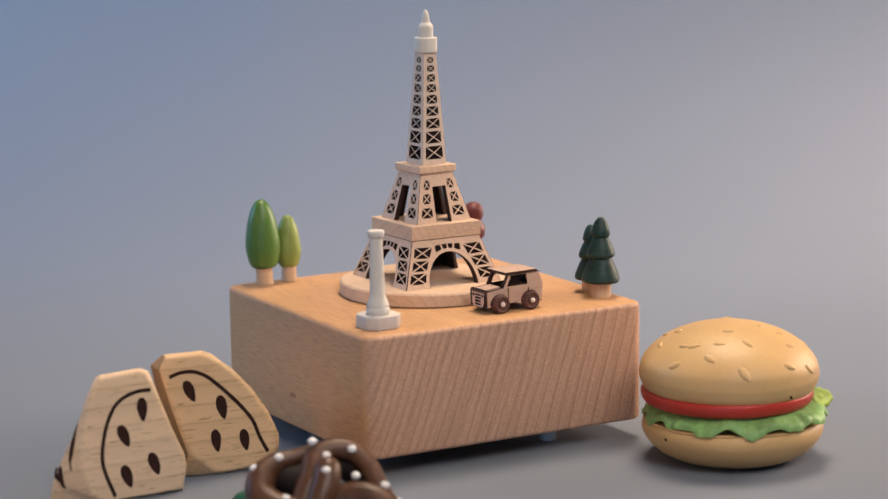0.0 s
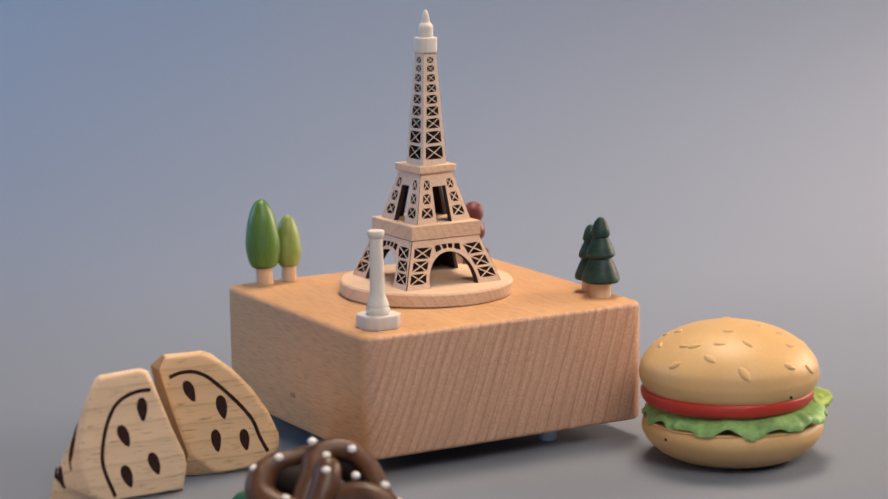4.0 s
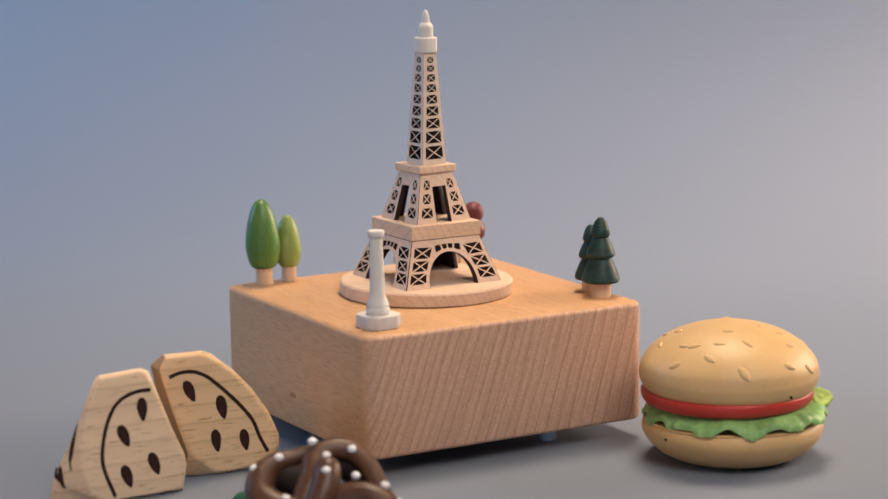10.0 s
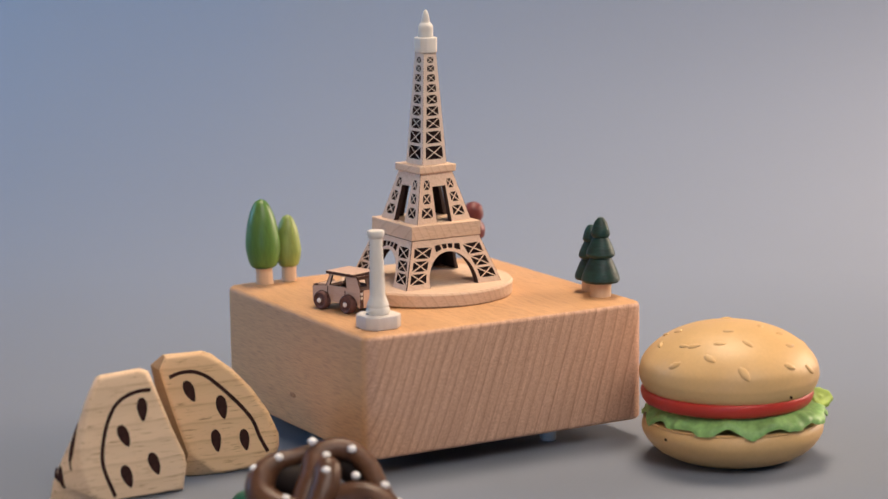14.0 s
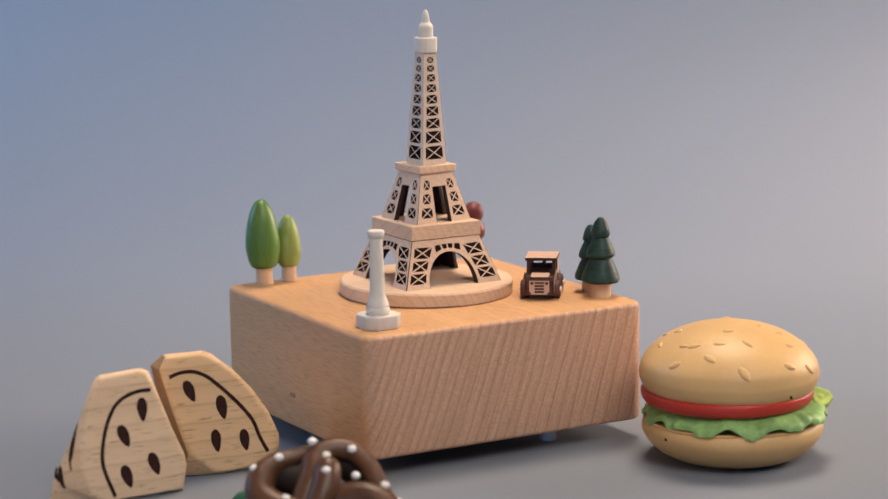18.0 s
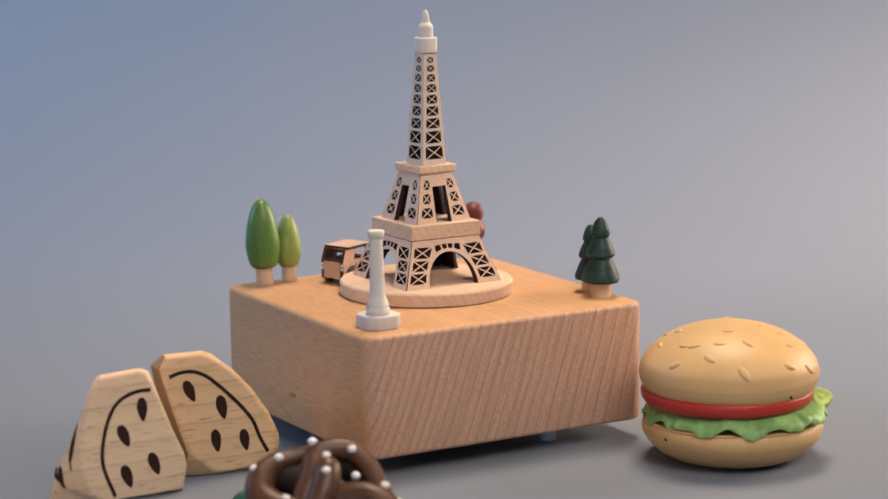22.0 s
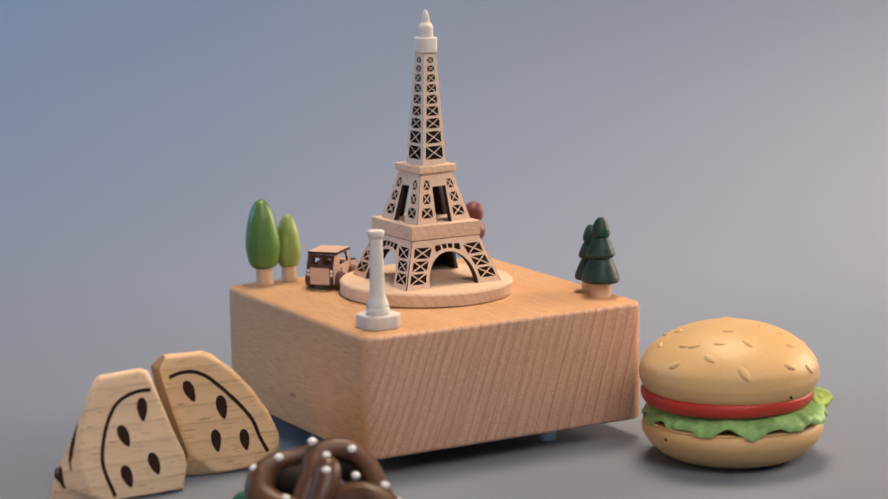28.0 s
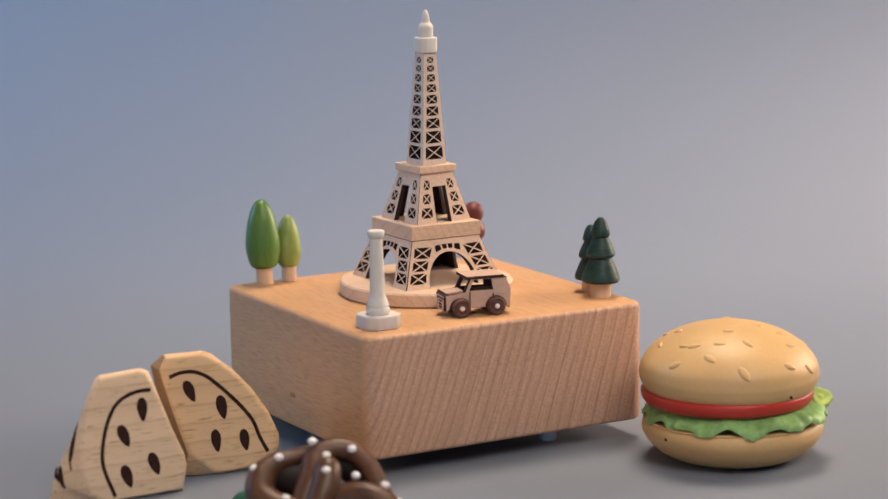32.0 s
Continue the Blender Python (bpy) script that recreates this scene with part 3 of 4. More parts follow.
car = thing("toy_car", pose(0, 0, TOP), "small laser-cut plywood toy car with dark wheels, driving round the tower", "toy car")
for s in (1, -1):
    part("side_panel", car_side(s), [CAR_PLY, CAR_EDGE, CAR_DARK], car, "plywood side with a window and burnt edges")
for s in (1, -1):
    for x, h in ((0.0032, 0.0058), (-0.0050, 0.0050)):
        part("door_seam", box(0.0003, 0.0002, h, 0.0, (x, s * 0.00635, 0.0030 + h / 2)), CAR_EDGE, car, "thin burnt door seam")
part("floor_panel", box(0.0218, 0.0094, 0.0010, 0.0, (0, 0, 0.0033)), CAR_DARK, car)
part("bonnet_base", box(0.0080, 0.0106, 0.0006, 0.0001, (0, 0, 0)), CAR_DARK, car, "dark scorched bonnet board", m=pose(0.0076, 0, 0.0076, 0, 5, 0))
part("bonnet", box(0.0062, 0.0068, 0.0007, 0.0001, (0, 0, 0)), CAR_PLY, car, "pale bonnet plate", m=pose(0.0078, 0, 0.0083, 0, 5, 0))
part("seat_block", box(0.0080, 0.0100, 0.0046, 0.0003, (-0.0040, 0, 0.0061)), CAR_DARK, car, "dark inner block")
part("rear_window_frame", sheet([(-0.0053, 0.0086), (0.0053, 0.0086), (0.0053, 0.0131), (-0.0053, 0.0131)], [[(a, 0.0096), (a + 0.0034, 0.0096), (a + 0.0034, 0.0120), (a, 0.0120)] for a in (-0.0041, 0.0007)], 0.0006, lambda y, z, d: Vector((-0.0106 + (z - 0.0086) * 0.2 - d, y, z))), [CAR_DARK, CAR_EDGE, CAR_DARK], car, "dark rear board with two small windows")
part("roof", sheet([(-0.0088, -0.0060), (0.0042, -0.0060), (0.0042, 0.0060), (-0.0088, 0.0060)], [], 0.0010, lambda x, y, d: Vector((x, y, 0.0141 + d))), [CAR_PLY, CAR_EDGE, CAR_EDGE], car, "overhanging plywood roof plate with burnt edges")
slots = [[(-0.0018, z), (0.0018, z), (0.0018, z + 0.0007), (-0.0018, z + 0.0007)] for z in (0.0028, 0.0039, 0.0050, 0.0061)]
lamps = [[(s * 0.0028 + 0.0006 * math.cos(a), 0.0063 + 0.0006 * math.sin(a)) for a in (2 * math.pi * k / 12 for k in range(12))] for s in (1, -1)]
part("grille_backing", box(0.0006, 0.0106, 0.0064, 0.0, (0.0108, 0, 0.0052)), CAR_DARK, car)
part("grille", sheet([(-0.0038, 0.0034), (-0.0028, 0.0022), (0.0028, 0.0022), (0.0038, 0.0034), (0.0038, 0.0073), (-0.0038, 0.0073)], slots + lamps, 0.0006, lambda y, z, d: Vector((0.0117 + d, y, z))), [CAR_PLY, CAR_EDGE, CAR_EDGE], car, "plywood grille with four slots and two round lamps")
part("rear_panel", sheet([(-0.0040, 0.0024), (0.0040, 0.0024), (0.0040, 0.0086), (-0.0040, 0.0086)], [], 0.0007, lambda y, z, d: Vector((-0.0116 - d, y, z))), [CAR_PLY, CAR_EDGE, CAR_EDGE], car, "pale tailgate plate")
part("rear_backing", box(0.0006, 0.0108, 0.0066, 0.0, (-0.0110, 0, 0.0056)), CAR_DARK, car)
for s in (1, -1):
    part("windscreen_post", box(0.0007, 0.0012, 0.0056, 0.0001), CAR_EDGE, car, m=pose(0.0037, s * 0.0048, 0.0107, 0, -25, 0))
    for z in (0.0060, 0.0074):
        part("tail_lamp", lathe([(0.0006, 0), (0.0005, 0.0004)], 12), PIN, car, "small pale round tail lamp", m=pose(-0.0113, s * 0.0048, z, 0, -90, 0))
part("rear_header", box(0.0007, 0.0106, 0.0008, 0.0001, (-0.0098, 0, 0.0128)), CAR_EDGE, car)
# the body is narrowed and lowered to fit the camera's view
for o in car.children:
    o.data.transform(Matrix.Diagonal((0.975, 0.885, 0.935, 1)) @ o.matrix_basis)
    o.matrix_basis = Matrix.Identity(4)
WHEEL = mesh_of("wheel", wheel_mesh(), WHEEL_BROWN, 40)
pin = lathe([(0.0008, 0), (0.0008, 0.0016), (0.0007, 0.0018), (0.0004, 0.0020)], 14)
bmesh.ops.rotate(pin, matrix=Matrix.Rotation(radians(-90), 3, "X"), verts=pin.verts)
PIN_MESH = mesh_of("axle_pin", pin, PIN, 40)
wheels = []
for x in (0.0061, -0.0059):
    for s in (1, -1):
        w = new("wheel", WHEEL)
        w.parent = car
        w["label"] = "dark brown wooden wheel"
        h = new("axle_pin", PIN_MESH)
        h.parent = w
        h["label"] = "pale round axle pin"
        wheels.append((w, x, s))


# ---- wooden fruit slices ----
def slice_body(face, rim, shaded_flank, soft=0.0012):
    """A wedge: a flat face at y = 0, a chamfer out to the rim's (u, depth, v), and a rind that narrows behind it."""
    bm = bmesh.new()
    back = [(0.74 * u + 0.0040, d + 0.0105, 0.84 * v) for u, d, v in rim]
    rings = [[bm.verts.new((u, 0, v)) for u, v in face], [bm.verts.new(q) for q in rim], [bm.verts.new(q) for q in back]]
    n = len(face)
    for lo, hi in zip(rings, rings[1:]):
        for i in range(n):
            bm.faces.new((lo[i], lo[(i + 1) % n], hi[(i + 1) % n], hi[i]))
    bm.faces.new(rings[0])
    bm.faces.new(rings[2][::-1])
    bmesh.ops.recalc_face_normals(bm, faces=bm.faces)
    edges = [e for e in bm.edges if (e.verts[0] in rings[0] and e.verts[1] in rings[0]) or (e.verts[0] in rings[1] and e.verts[1] in rings[1])]
    bmesh.ops.bevel(bm, geom=edges, offset=soft, segments=3, profile=0.5, affect="EDGES", clamp_overlap=True)
    for f in bm.faces:
        f.normal_update()
        # left flank painted darker, for the shade between the two slices
        if shaded_flank and f.normal.x < -0.45 and f.calc_center_median().y > 0.0008:
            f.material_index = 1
    return bm


def strip(points, width, y=-0.0001):
    """A flat burnt line of even width along a smooth curve on the face."""
    pts = [Vector(q) for q in smooth_profile(points, 5)]
    bm = bmesh.new()
    rows = []
    for i, q in enumerate(pts):
        d = (pts[min(len(pts) - 1, i + 1)] - pts[max(0, i - 1)]).normalized()
        nrm = Vector((-d.y, d.x)) * width / 2
        rows.append([bm.verts.new((q.x + nrm.x, y, q.y + nrm.y)), bm.verts.new((q.x - nrm.x, y, q.y - nrm.y))])
    for a, b in zip(rows, rows[1:]):
        bm.faces.new((a[0], a[1], b[1], b[0]))
    r = bmesh.ops.extrude_face_region(bm, geom=bm.faces[:])
    bmesh.ops.translate(bm, vec=(0, 0.0003, 0), verts=[v for v in r["geom"] if isinstance(v, bmesh.types.BMVert)])
    return bm


def drop_shape(length, width):
    bm = bmesh.new()
    ring = []
    for k in range(24):
        a = 2 * math.pi * k / 24
        z = math.cos(a)
        ring.append(bm.verts.new((width / 2 * math.sin(a) * (0.5 + 0.5 * math.sin((1 + z) * math.pi / 4)), -0.0001, length / 2 * z)))
    bm.faces.new(ring)
    r = bmesh.ops.extrude_face_region(bm, geom=bm.faces[:])
    bmesh.ops.translate(bm, vec=(0, 0.0003, 0), verts=[v for v in r["geom"] if isinstance(v, bmesh.types.BMVert)])
    return bm


def fruit_slice(at, timber, face, rim, shaded_flank, arc, seeds, label):
    t = thing("fruit_slice", at, label, "toy fruit", "wooden fruit slices")
    part("body", slice_body(face, rim, shaded_flank), [timber, PINE_SHADED], t, smooth=32)
    part("rind_line", strip(arc, 0.0012), ENGRAVED, t, "dark burnt rind line")
    for u, v, turn, size in seeds:
        part("seed", drop_shape(0.0078 * size, 0.0040 * size), ENGRAVED, t, "dark burnt seed mark", m=pose(u, 0, v, 0, turn, 0))
    return t


fruit_slice(pose(-0.0880, -0.0190, 0), PINE_WARM,
            [(-0.0183, 0.0406), (-0.0060, 0.0404), (-0.0031, 0.0389), (0.0037, 0.0333), (0.0104, 0.0260), (0.0158, 0.0181), (0.0190, 0.0109), (0.0194, 0.0072), (0.0172, 0.0032), (0.0089, 0.0012), (0.0007, 0.0008), (-0.0023, 0.0014), (-0.0110, 0.0089), (-0.0156, 0.0223), (-0.0199, 0.0364)],
            [(-0.0182, 0.0030, 0.0413), (-0.0053, 0.0015, 0.0413), (-0.0020, 0.0015, 0.0399), (0.0052, 0.0015, 0.0341), (0.0122, 0.0015, 0.0266), (0.0178, 0.0015, 0.0184), (0.0213, 0.0015, 0.0107), (0.0215, 0.0015, 0.0066), (0.0196, 0.0018, 0.0020), (0.0098, 0.0020, 0.0), (0.0015, 0.0020, 0.0), (-0.0066, 0.0025, 0.0), (-0.0122, 0.0040, 0.0003), (-0.0188, 0.0046, 0.0207), (-0.0222, 0.0040, 0.0382)],
            True,
            [(-0.0173, 0.0341), (-0.0142, 0.0351), (-0.0103, 0.0352), (-0.0070, 0.0342), (-0.0035, 0.0321), (0.0023, 0.0268), (0.0081, 0.0206), (0.0115, 0.0158), (0.0134, 0.0109), (0.0163, 0.0054)],
            [(-0.0105, 0.0288, -24, 1.0), (0.0005, 0.0222, -12, 1.05), (-0.0018, 0.0115, -8, 0.98), (0.0082, 0.0104, -10, 0.95)],
            "honey-coloured wooden fruit slice with a burnt rind line and seeds")
front_slice = fruit_slice(pose(-0.1235, -0.0306, 0), PINE,
            [(-0.0090, 0.0397), (0.0029, 0.0404), (0.0055, 0.0393), (0.0080, 0.0336), (0.0126, 0.0219), (0.0168, 0.0121), (0.0175, 0.0086), (0.0161, 0.0016), (0.0140, 0.0008), (0.0026, 0.0006), (-0.0090, 0.0006), (-0.0140, 0.0039), (-0.0166, 0.0127), (-0.0166, 0.0181), (-0.0154, 0.0242), (-0.0132, 0.0318), (-0.0106, 0.0386)],
            [(-0.0093, 0.0020, 0.0405), (0.0040, 0.0016, 0.0412), (0.0070, 0.0016, 0.0400), (0.0095, 0.0014, 0.0334), (0.0140, 0.0014, 0.0214), (0.0183, 0.0014, 0.0119), (0.0190, 0.0014, 0.0082), (0.0176, 0.0016, 0.0), (0.0154, 0.0020, 0.0), (0.0040, 0.0040, 0.0), (-0.0242, 0.0100, 0.0), (-0.0234, 0.0080, 0.0075), (-0.0211, 0.0060, 0.0144), (-0.0188, 0.0045, 0.0201), (-0.0163, 0.0030, 0.0263), (-0.0139, 0.0024, 0.0332), (-0.0108, 0.0022, 0.0394)],
            False,
            [(0.0068, 0.0341), (0.0022, 0.0340), (-0.0020, 0.0328), (-0.0055, 0.0300), (-0.0080, 0.0250), (-0.0095, 0.0190), (-0.0099, 0.0140), (-0.0090, 0.0095), (-0.0061, 0.0019)],
            [(0.0038, 0.0282, -4, 0.98), (-0.0025, 0.0206, -22, 1.0), (0.0073, 0.0104, -20, 1.0), (-0.0019, 0.0077, -18, 1.0)],
            "pale wooden fruit slice with burnt seeds and striped rind")

# burnt stripes on the rind flank
for line, girth in (([(-0.0162, 0.0031, 0.0254), (-0.0178, 0.0034, 0.0196), (-0.0188, 0.0036, 0.0150), (-0.0187, 0.0038, 0.0115)], [0.0003, 0.0009, 0.0006, 0.0003]),
                    ([(-0.0205, 0.0064, 0.0135), (-0.0211, 0.0066, 0.0092), (-0.0203, 0.0060, 0.0058)], [0.0004, 0.0011, 0.0005]),
                    ([(-0.0218, 0.0078, 0.0112), (-0.0218, 0.0076, 0.0088), (-0.0208, 0.0066, 0.0066)], [0.0004, 0.0009, 0.0004])):
    part("rind_mark", tube(line, girth, 10, 5), ENGRAVED, front_slice, "dark burnt mark on the rind side", 60)


# ---- toy burger ----
burger = thing("toy_burger", pose(0.0626, -0.0879, 0), "matt plastic toy burger with sesame bun, tomato and lettuce", "toy burger")
part("bottom_bun", lathe(smooth_profile([(0.0, 0.0), (0.0140, 0.0), (0.0202, 0.0013), (0.0254, 0.0042), (0.0285, 0.0080), (0.0294, 0.0108), (0.0286, 0.0130), (0.0262, 0.0141), (0.0, 0.0144)], 6), 72), BUN, burger, "round golden-tan bottom bun", 60)
# the upper layers sit a little off the lower bun
SHIFT = Vector((-0.0011, 0.0006, 0))
DOME = [(0.0, 0.0233), (0.0268, 0.0233)] + smooth_profile([(0.0273, 0.0236), (0.0281, 0.0248), (0.0288, 0.0266), (0.0291, 0.0288), (0.0279, 0.0330), (0.0236, 0.0378), (0.0174, 0.0415), (0.0096, 0.0439), (0.0, 0.0447)], 6)
part("top_bun", lathe(DOME, 72), BUN, burger, "domed golden-tan top bun", 60, Matrix.Translation(SHIFT))
part("tomato", lathe([(0.0, 0.0188), (0.0256, 0.0188), (0.0268, 0.0193), (0.0275, 0.0203), (0.0279, 0.0216), (0.0279, 0.0228), (0.0274, 0.0236), (0.0, 0.0236)], 72), TOMATO, burger, "red tomato layer", 60, Matrix.Translation(SHIFT * 1.5))
# dark discs laid on the buns stand for the shade in two small holes
for az, z, r in ((-86, 0.0250, 0.0283), (-172, 0.0104, 0.0294)):
    part("vent_hole", lathe([(0.0, -0.0002), (0.00048, -0.0002), (0.00048, 0.0002), (0.0, 0.0002)], 12), VENT_SHADE, burger, "dark disc painted for the shade in a tiny hole", m=Matrix.Translation((r * math.cos(radians(az)), r * math.sin(radians(az)), z)) @ pose(0, 0, 0, 0, 0, az) @ pose(0, 0, 0, 0, 90, 0))
part("lettuce_tip", lathe(smooth_profile([(0.0, -0.0008), (0.0034, -0.0006), (0.0041, 0.0002), (0.0034, 0.0012), (0.0014, 0.0008), (0.0, 0.0012)], 4), 28, lambda a, z: 1 + 0.10 * math.sin(3 * a) + 0.05 * math.sin(8 * a)), LETTUCE_TIP, burger, "pale yellow-green lettuce tip", 60, pose(0.0256, -0.0129, 0.0187) @ pose(0, 0, 0, 0, 0, -29.76) @ pose(0, 0, 0, 38, 18, 0))


def leaf(rows, thick):
    """A closed ring of leaf from rows of points, inner edge first; the last row is the first again."""
    bm = bmesh.new()
    n, m = len(rows) - 1, len(rows[0])
    top = [[bm.verts.new((x, y, z + thick / 2)) for x, y, z in r] for r in rows[:-1]]
    low = [[bm.verts.new((x, y, z - thick / 2)) for x, y, z in r] for r in rows[:-1]]
    for i in range(n):
        j = (i + 1) % n
        for k in range(m - 1):
            bm.faces.new((top[i][k], top[j][k], top[j][k + 1], top[i][k + 1]))
            bm.faces.new((low[i][k], low[i][k + 1], low[j][k + 1], low[j][k]))
        bm.faces.new((top[i][m - 1], top[j][m - 1], low[j][m - 1], low[i][m - 1]))
        bm.faces.new((top[i][0], low[i][0], low[j][0], top[j][0]))
    return bm


def lettuce_rows():
    """The frill hangs in lobes, with folds that fade towards the middle."""
    rows = []
    n = 280
    for i in range(n + 1):
        a = 2 * math.pi * (i % n) / n
        wave = math.cos(14 * (a + radians(140)) + 0.9 * math.sin(2 * a + 1.0)) * (0.75 + 0.25 * math.sin(5 * a))
        fold = 0.85 * wave + 0.30 * math.sin(9 * a + 0.4) + 0.10 * math.sin(31 * a)
        right = max(0.0, math.cos(a + radians(52))) ** 6
        reach = 0.0292 + 0.0006 * right + 0.0006 * wave + 0.0007 * math.cos(a + 0.75) + 0.0004 * math.sin(5 * a + 1.0) + 0.00025 * math.sin(43 * a)
        row = []
        for k in range(10):
            t = k / 9
            r = 0.019 + (reach - 0.019) * t
            z = 0.0193 + 0.0010 * right * t - 0.0034 * t ** 1.5 - 0.0016 * fold * max(0.0, (t - 0.35) / 0.65) ** 1.2
            # the very edge rolls under
            z -= 0.0008 * max(0.0, t - 0.8) / 0.2
            row.append((r * math.cos(a), r * math.sin(a), z))
        rows.append(row)
    return rows


part("lettuce", leaf(lettuce_rows(), 0.0015), LETTUCE, burger, "frilly green lettuce leaf", 70)
seed = bmesh.new()
bmesh.ops.create_uvsphere(seed, u_segments=14, v_segments=8, radius=1.0)
for v in seed.verts:
    taper = 1.0 - 0.35 * max(0.0, v.co.x)
    v.co = Vector((v.co.x * 0.0023, v.co.y * 0.0012 * taper, v.co.z * 0.00062))
SEED = mesh_of("sesame_seed", seed, BUN, 60)
# azimuth round the dome, height, and turn from the level line
for az, z, turn, size in ((160, 0.0383, -15, 1.0), (-170, 0.0398, 10, 0.8), (-160, 0.0402, 25, 1.0), (152, 0.0419, 25, 1.0), (-136, 0.0413, 5, 0.9), (-107, 0.0413, -60, 1.0), (-141, 0.0376, -30, 1.05), (-116, 0.0336, -58, 1.25), (-128, 0.0438, 0, 0.9), (-45, 0.0438, 0, 0.9), (60, 0.0440, 10, 0.9), (-49, 0.0419, -15, 0.9), (-63, 0.0393, -15, 0.95), (-166, 0.0348, 35, 1.0), (-81, 0.0345, -30, 1.0), (-62, 0.0322, -50, 1.0), (140, 0.0400, 30, 0.9), (20, 0.0390, 20, 1.0), (70, 0.0405, 50, 1.0), (105, 0.0370, -40, 1.0), (-15, 0.0360, 30, 1.0)):
    upper = [q for q in DOME if q[1] >= 0.0288]
    r, r2 = (float(np.interp(h, [q[1] for q in upper], [q[0] for q in upper])) for h in (z, z + 0.0002))
    flat = Vector((math.cos(radians(az)), math.sin(radians(az)), 0))
    out = (flat + Vector((0, 0, (r - r2) / 0.0002))).normalized()
    level = Vector((-flat.y, flat.x, 0))
    turned = Matrix((level, out.cross(level), out)).transposed().to_4x4()
    s = new("sesame_seed", SEED)
    s.parent = burger
    s.matrix_basis = Matrix.Translation(SHIFT + flat * r + Vector((0, 0, z)) - out * 0.00012) @ turned @ pose(0, 0, 0, 0, 0, turn) @ Matrix.Diagonal((size, size, 1, 1))
    s["label"] = "raised sesame seed in bun colour"


# ---- chocolate pretzel ----
pretzel = thing("toy_pretzel", pose(-0.0960, -0.1031, 0.0, -35, 0, -29.76), "chocolate-brown toy pretzel with white sugar dots", "toy pretzel")


def on_pretzel(x, y, depth):
    """A point of the pretzel's leaning plane, from pixel positions in the camera's view."""
    return ((x - 565) / 6080, depth * 0.82, (960 - y) / 5750 + depth * 0.57)


def dough(points, radius, label, glaze=CHOCOLATE):
    part("dough_bar", tube([on_pretzel(*q) for q in points], radius, 20, 8), glaze, pretzel, label, 60)


dough([(578, 822, -0.0052), (577, 840, -0.0056), (568, 870, -0.0055), (552, 910, -0.0035)], 0.0041, "short crossed end of the dough")
dough([(534, 926, 0.0), (538, 882, 0.0), (551, 840, 0.0002), (556, 810, 0.0012), (586, 796, 0.0022), (620, 801, 0.0028), (648, 826, 0.0026), (664, 856, 0.0016), (684, 896, 0.0006), (690, 926, 0.0)], [0.0040, 0.0040, 0.0038, 0.0036, 0.0033, 0.0031, 0.0031, 0.0031, 0.0032, 0.0033], "right loop of the dough")
dough([(552, 800, 0.0040), (515, 812, 0.0036), (482, 823, 0.0030), (459, 847, 0.0020), (460, 876, 0.0010), (494, 898, -0.0004), (545, 904, -0.0004)], [0.0022, 0.0025, 0.0034, 0.0044, 0.0045, 0.0045, 0.0042], "left loop of the dough")
dough([(596, 880, -0.0010), (640, 872, -0.0026), (676, 886, -0.0030), (702, 916, -0.0030), (690, 930, -0.0020)], 0.0042, "lower bar of the dough")
# two near-black bars added behind the loops paint the shade in their holes
dough([(480, 858, 0.0085), (500, 856, 0.0070), (525, 860, 0.0060), (548, 860, 0.0060)], 0.0050, "added dark bar standing for the shade in a loop's hole", LOOP_SHADE)
dough([(590, 836, 0.0090), (612, 840, 0.0090), (640, 856, 0.0080)], 0.0042, "added dark bar standing for the shade in a loop's hole", LOOP_SHADE)
dot = bmesh.new()
bmesh.ops.create_uvsphere(dot, u_segments=14, v_segments=10, radius=0.00125)
bmesh.ops.scale(dot, vec=(1.1, 0.8, 0.95), verts=dot.verts)
DOT = mesh_of("sugar_dot", dot, SUGAR, 80)
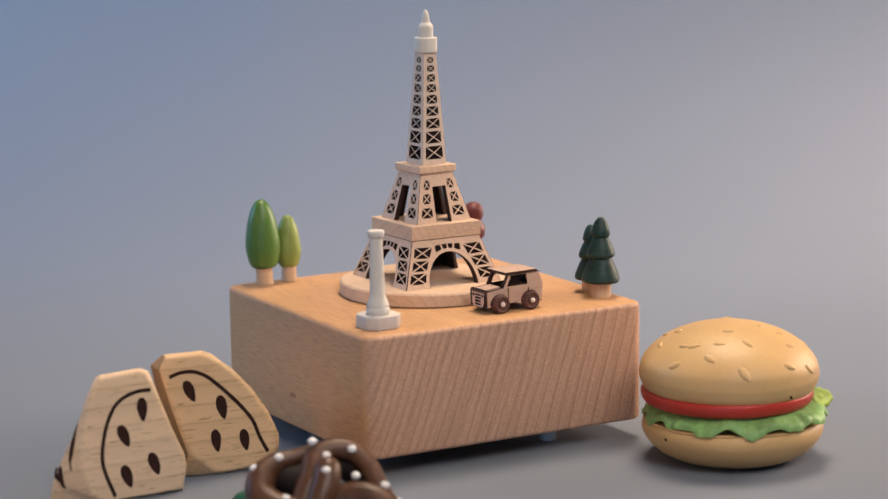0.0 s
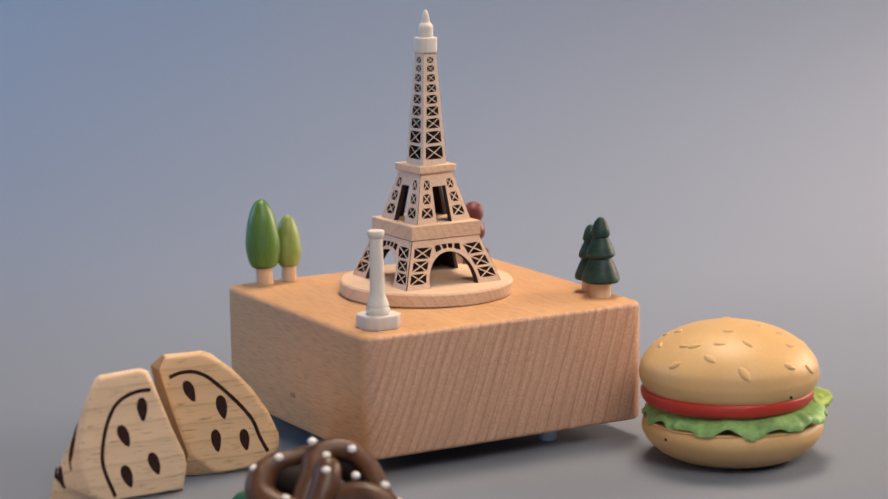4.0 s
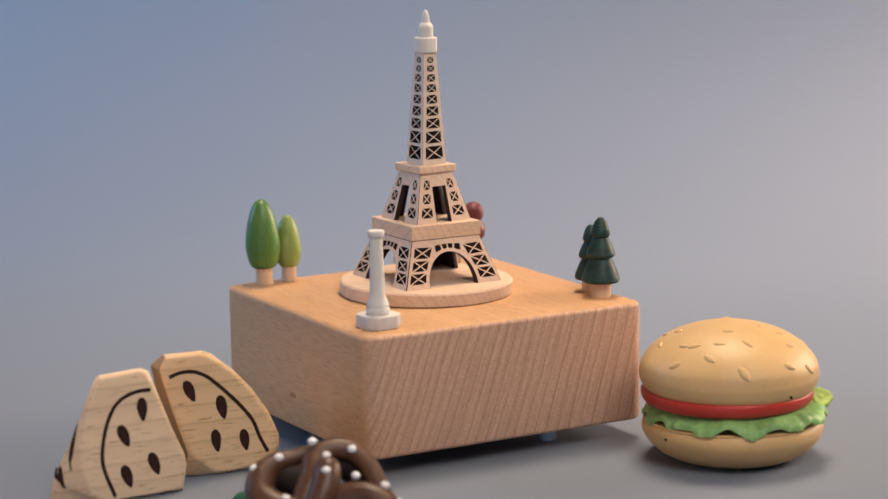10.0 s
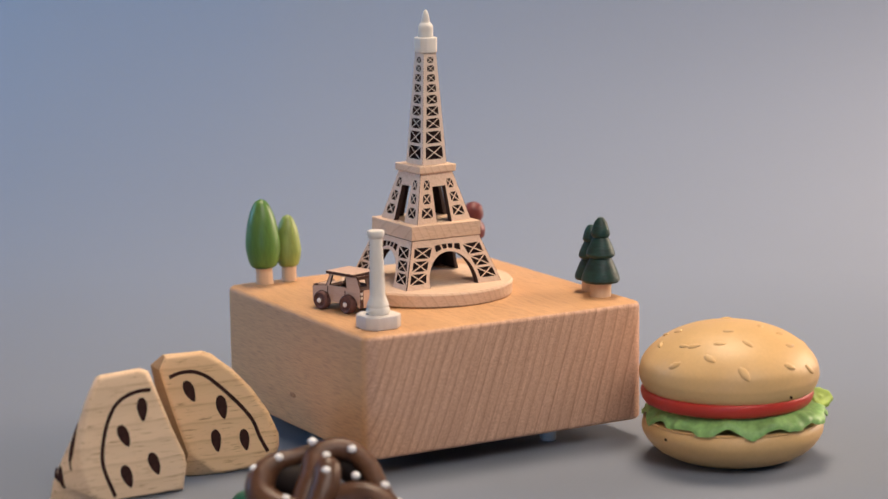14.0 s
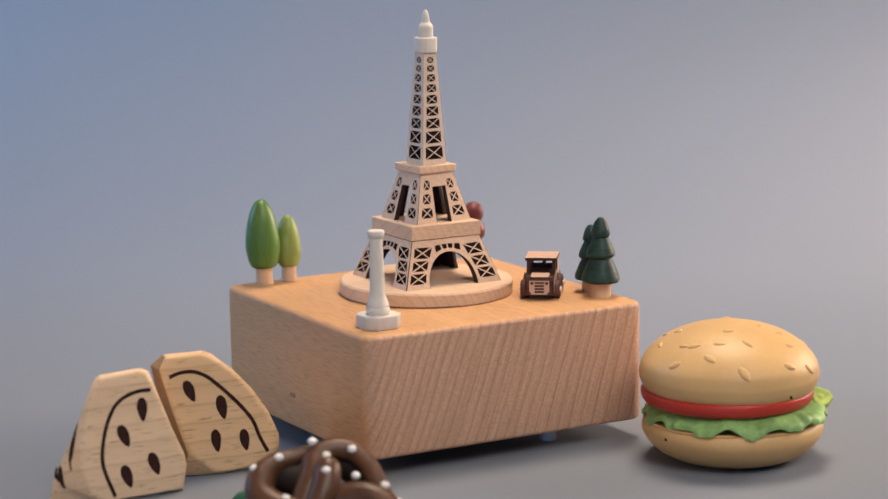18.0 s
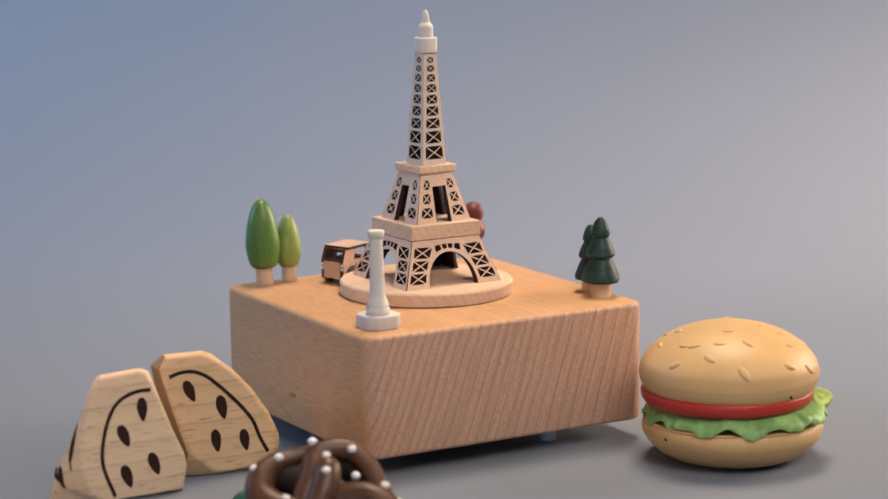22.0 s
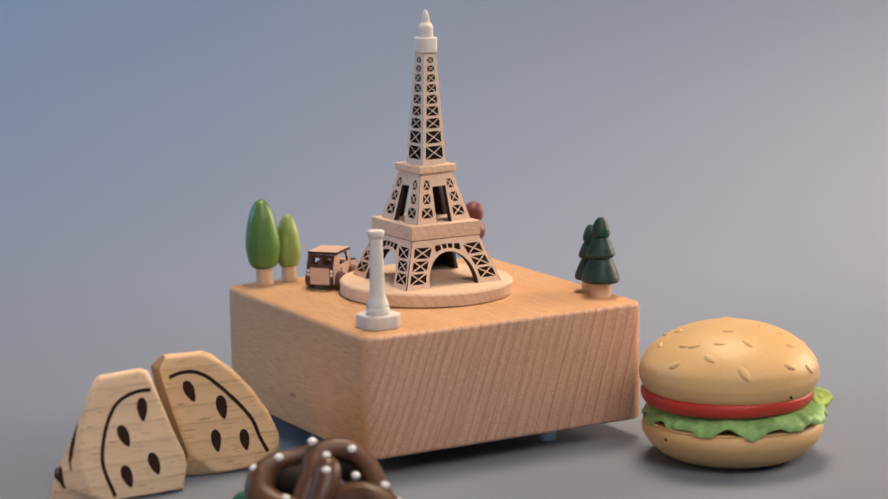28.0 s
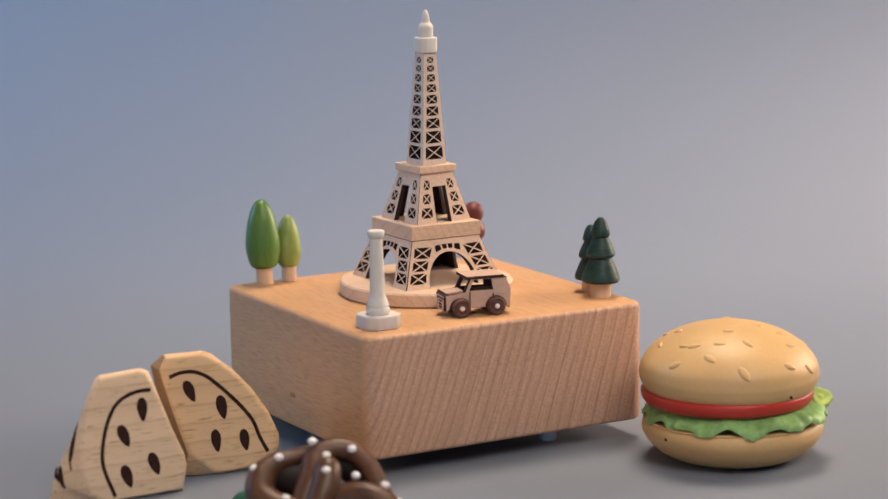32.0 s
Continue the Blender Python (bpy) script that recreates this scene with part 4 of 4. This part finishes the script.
for x, y, depth in ((550, 774, -0.0024), (621, 790, -0.0016), (575, 801, -0.0020), (577, 815, -0.0098), (490, 805, -0.0006), (446, 824, -0.0010), (505, 873, -0.0040), (573, 876, -0.0110), (628, 838, -0.0016), (680, 855, -0.0022), (655, 880, -0.0080), (703, 880, -0.0050)):
    d = new("sugar_dot", DOT)
    d.parent = pretzel
    d.matrix_basis = Matrix.Translation(on_pretzel(x, y, depth))
    d["label"] = "white sugar dot"

teal_toy = thing("teal_toy", pose(-0.0975, -0.0600, 0), "small teal rounded toy piece half hidden behind the pretzel", "toy")
part("body", lathe(smooth_profile([(0.0, 0.0), (0.0056, 0.0), (0.0062, 0.0012), (0.0056, 0.0034), (0.0036, 0.0052), (0.0, 0.0058)], 5), 36), TEAL, teal_toy, smooth=60)


# ---- what moves ----
def motions():
    # the clockwork slows a little: its angle at every fourth second
    knots = [-1.4180, -5.3802, -9.4039, -13.4687, -17.4765, -21.3930, -25.2948, -29.3190, -33.1500]
    radius = 0.03792
    rows = []
    for k in range(0, 161):
        t = k * 0.2
        b = float(np.interp(t, range(0, 33, 4), knots))
        a = b - 0.0598 * math.cos(b) + 0.0420 * math.sin(b) - 0.034 * math.cos(2 * b) - 0.0154 * math.sin(2 * b)
        # phase offset that fits the car to the camera's view on the far side
        a -= 0.075 * math.exp(-((math.remainder(a - radians(42), 2 * math.pi)) / 0.75) ** 2)
        # phase and heading fitted to the camera's view, near side and past the column
        near, past, side = (math.exp(-(math.remainder(a - radians(at), 2 * math.pi) / radians(wide)) ** 2) for at, wide in ((-84, 17), (-140, 35), (-172, 25)))
        heading = a - math.pi / 2 + 0.0469 + 0.0227 * math.cos(a) + 0.076 * math.sin(a) + radians(5.0 * past - 3.0 * near)
        a += radians(3.3 * near - 1.3 * side)
        rows.append((t, pose(0.0010 + radius * math.cos(a), 0.0009 + radius * math.sin(a), TOP, rz=math.degrees(heading))))
    walk(car, rows)
    for w, x, s in wheels:
        spin = math.degrees(radius / 0.0031)
        walk(w, [(k * 0.1, pose(x, s * 0.0053, 0.0031, 0, spin * k * 0.1, 0) @ pose(0, 0, 0, 0, 0, 0 if s > 0 else 180)) for k in range(321)])


motions()
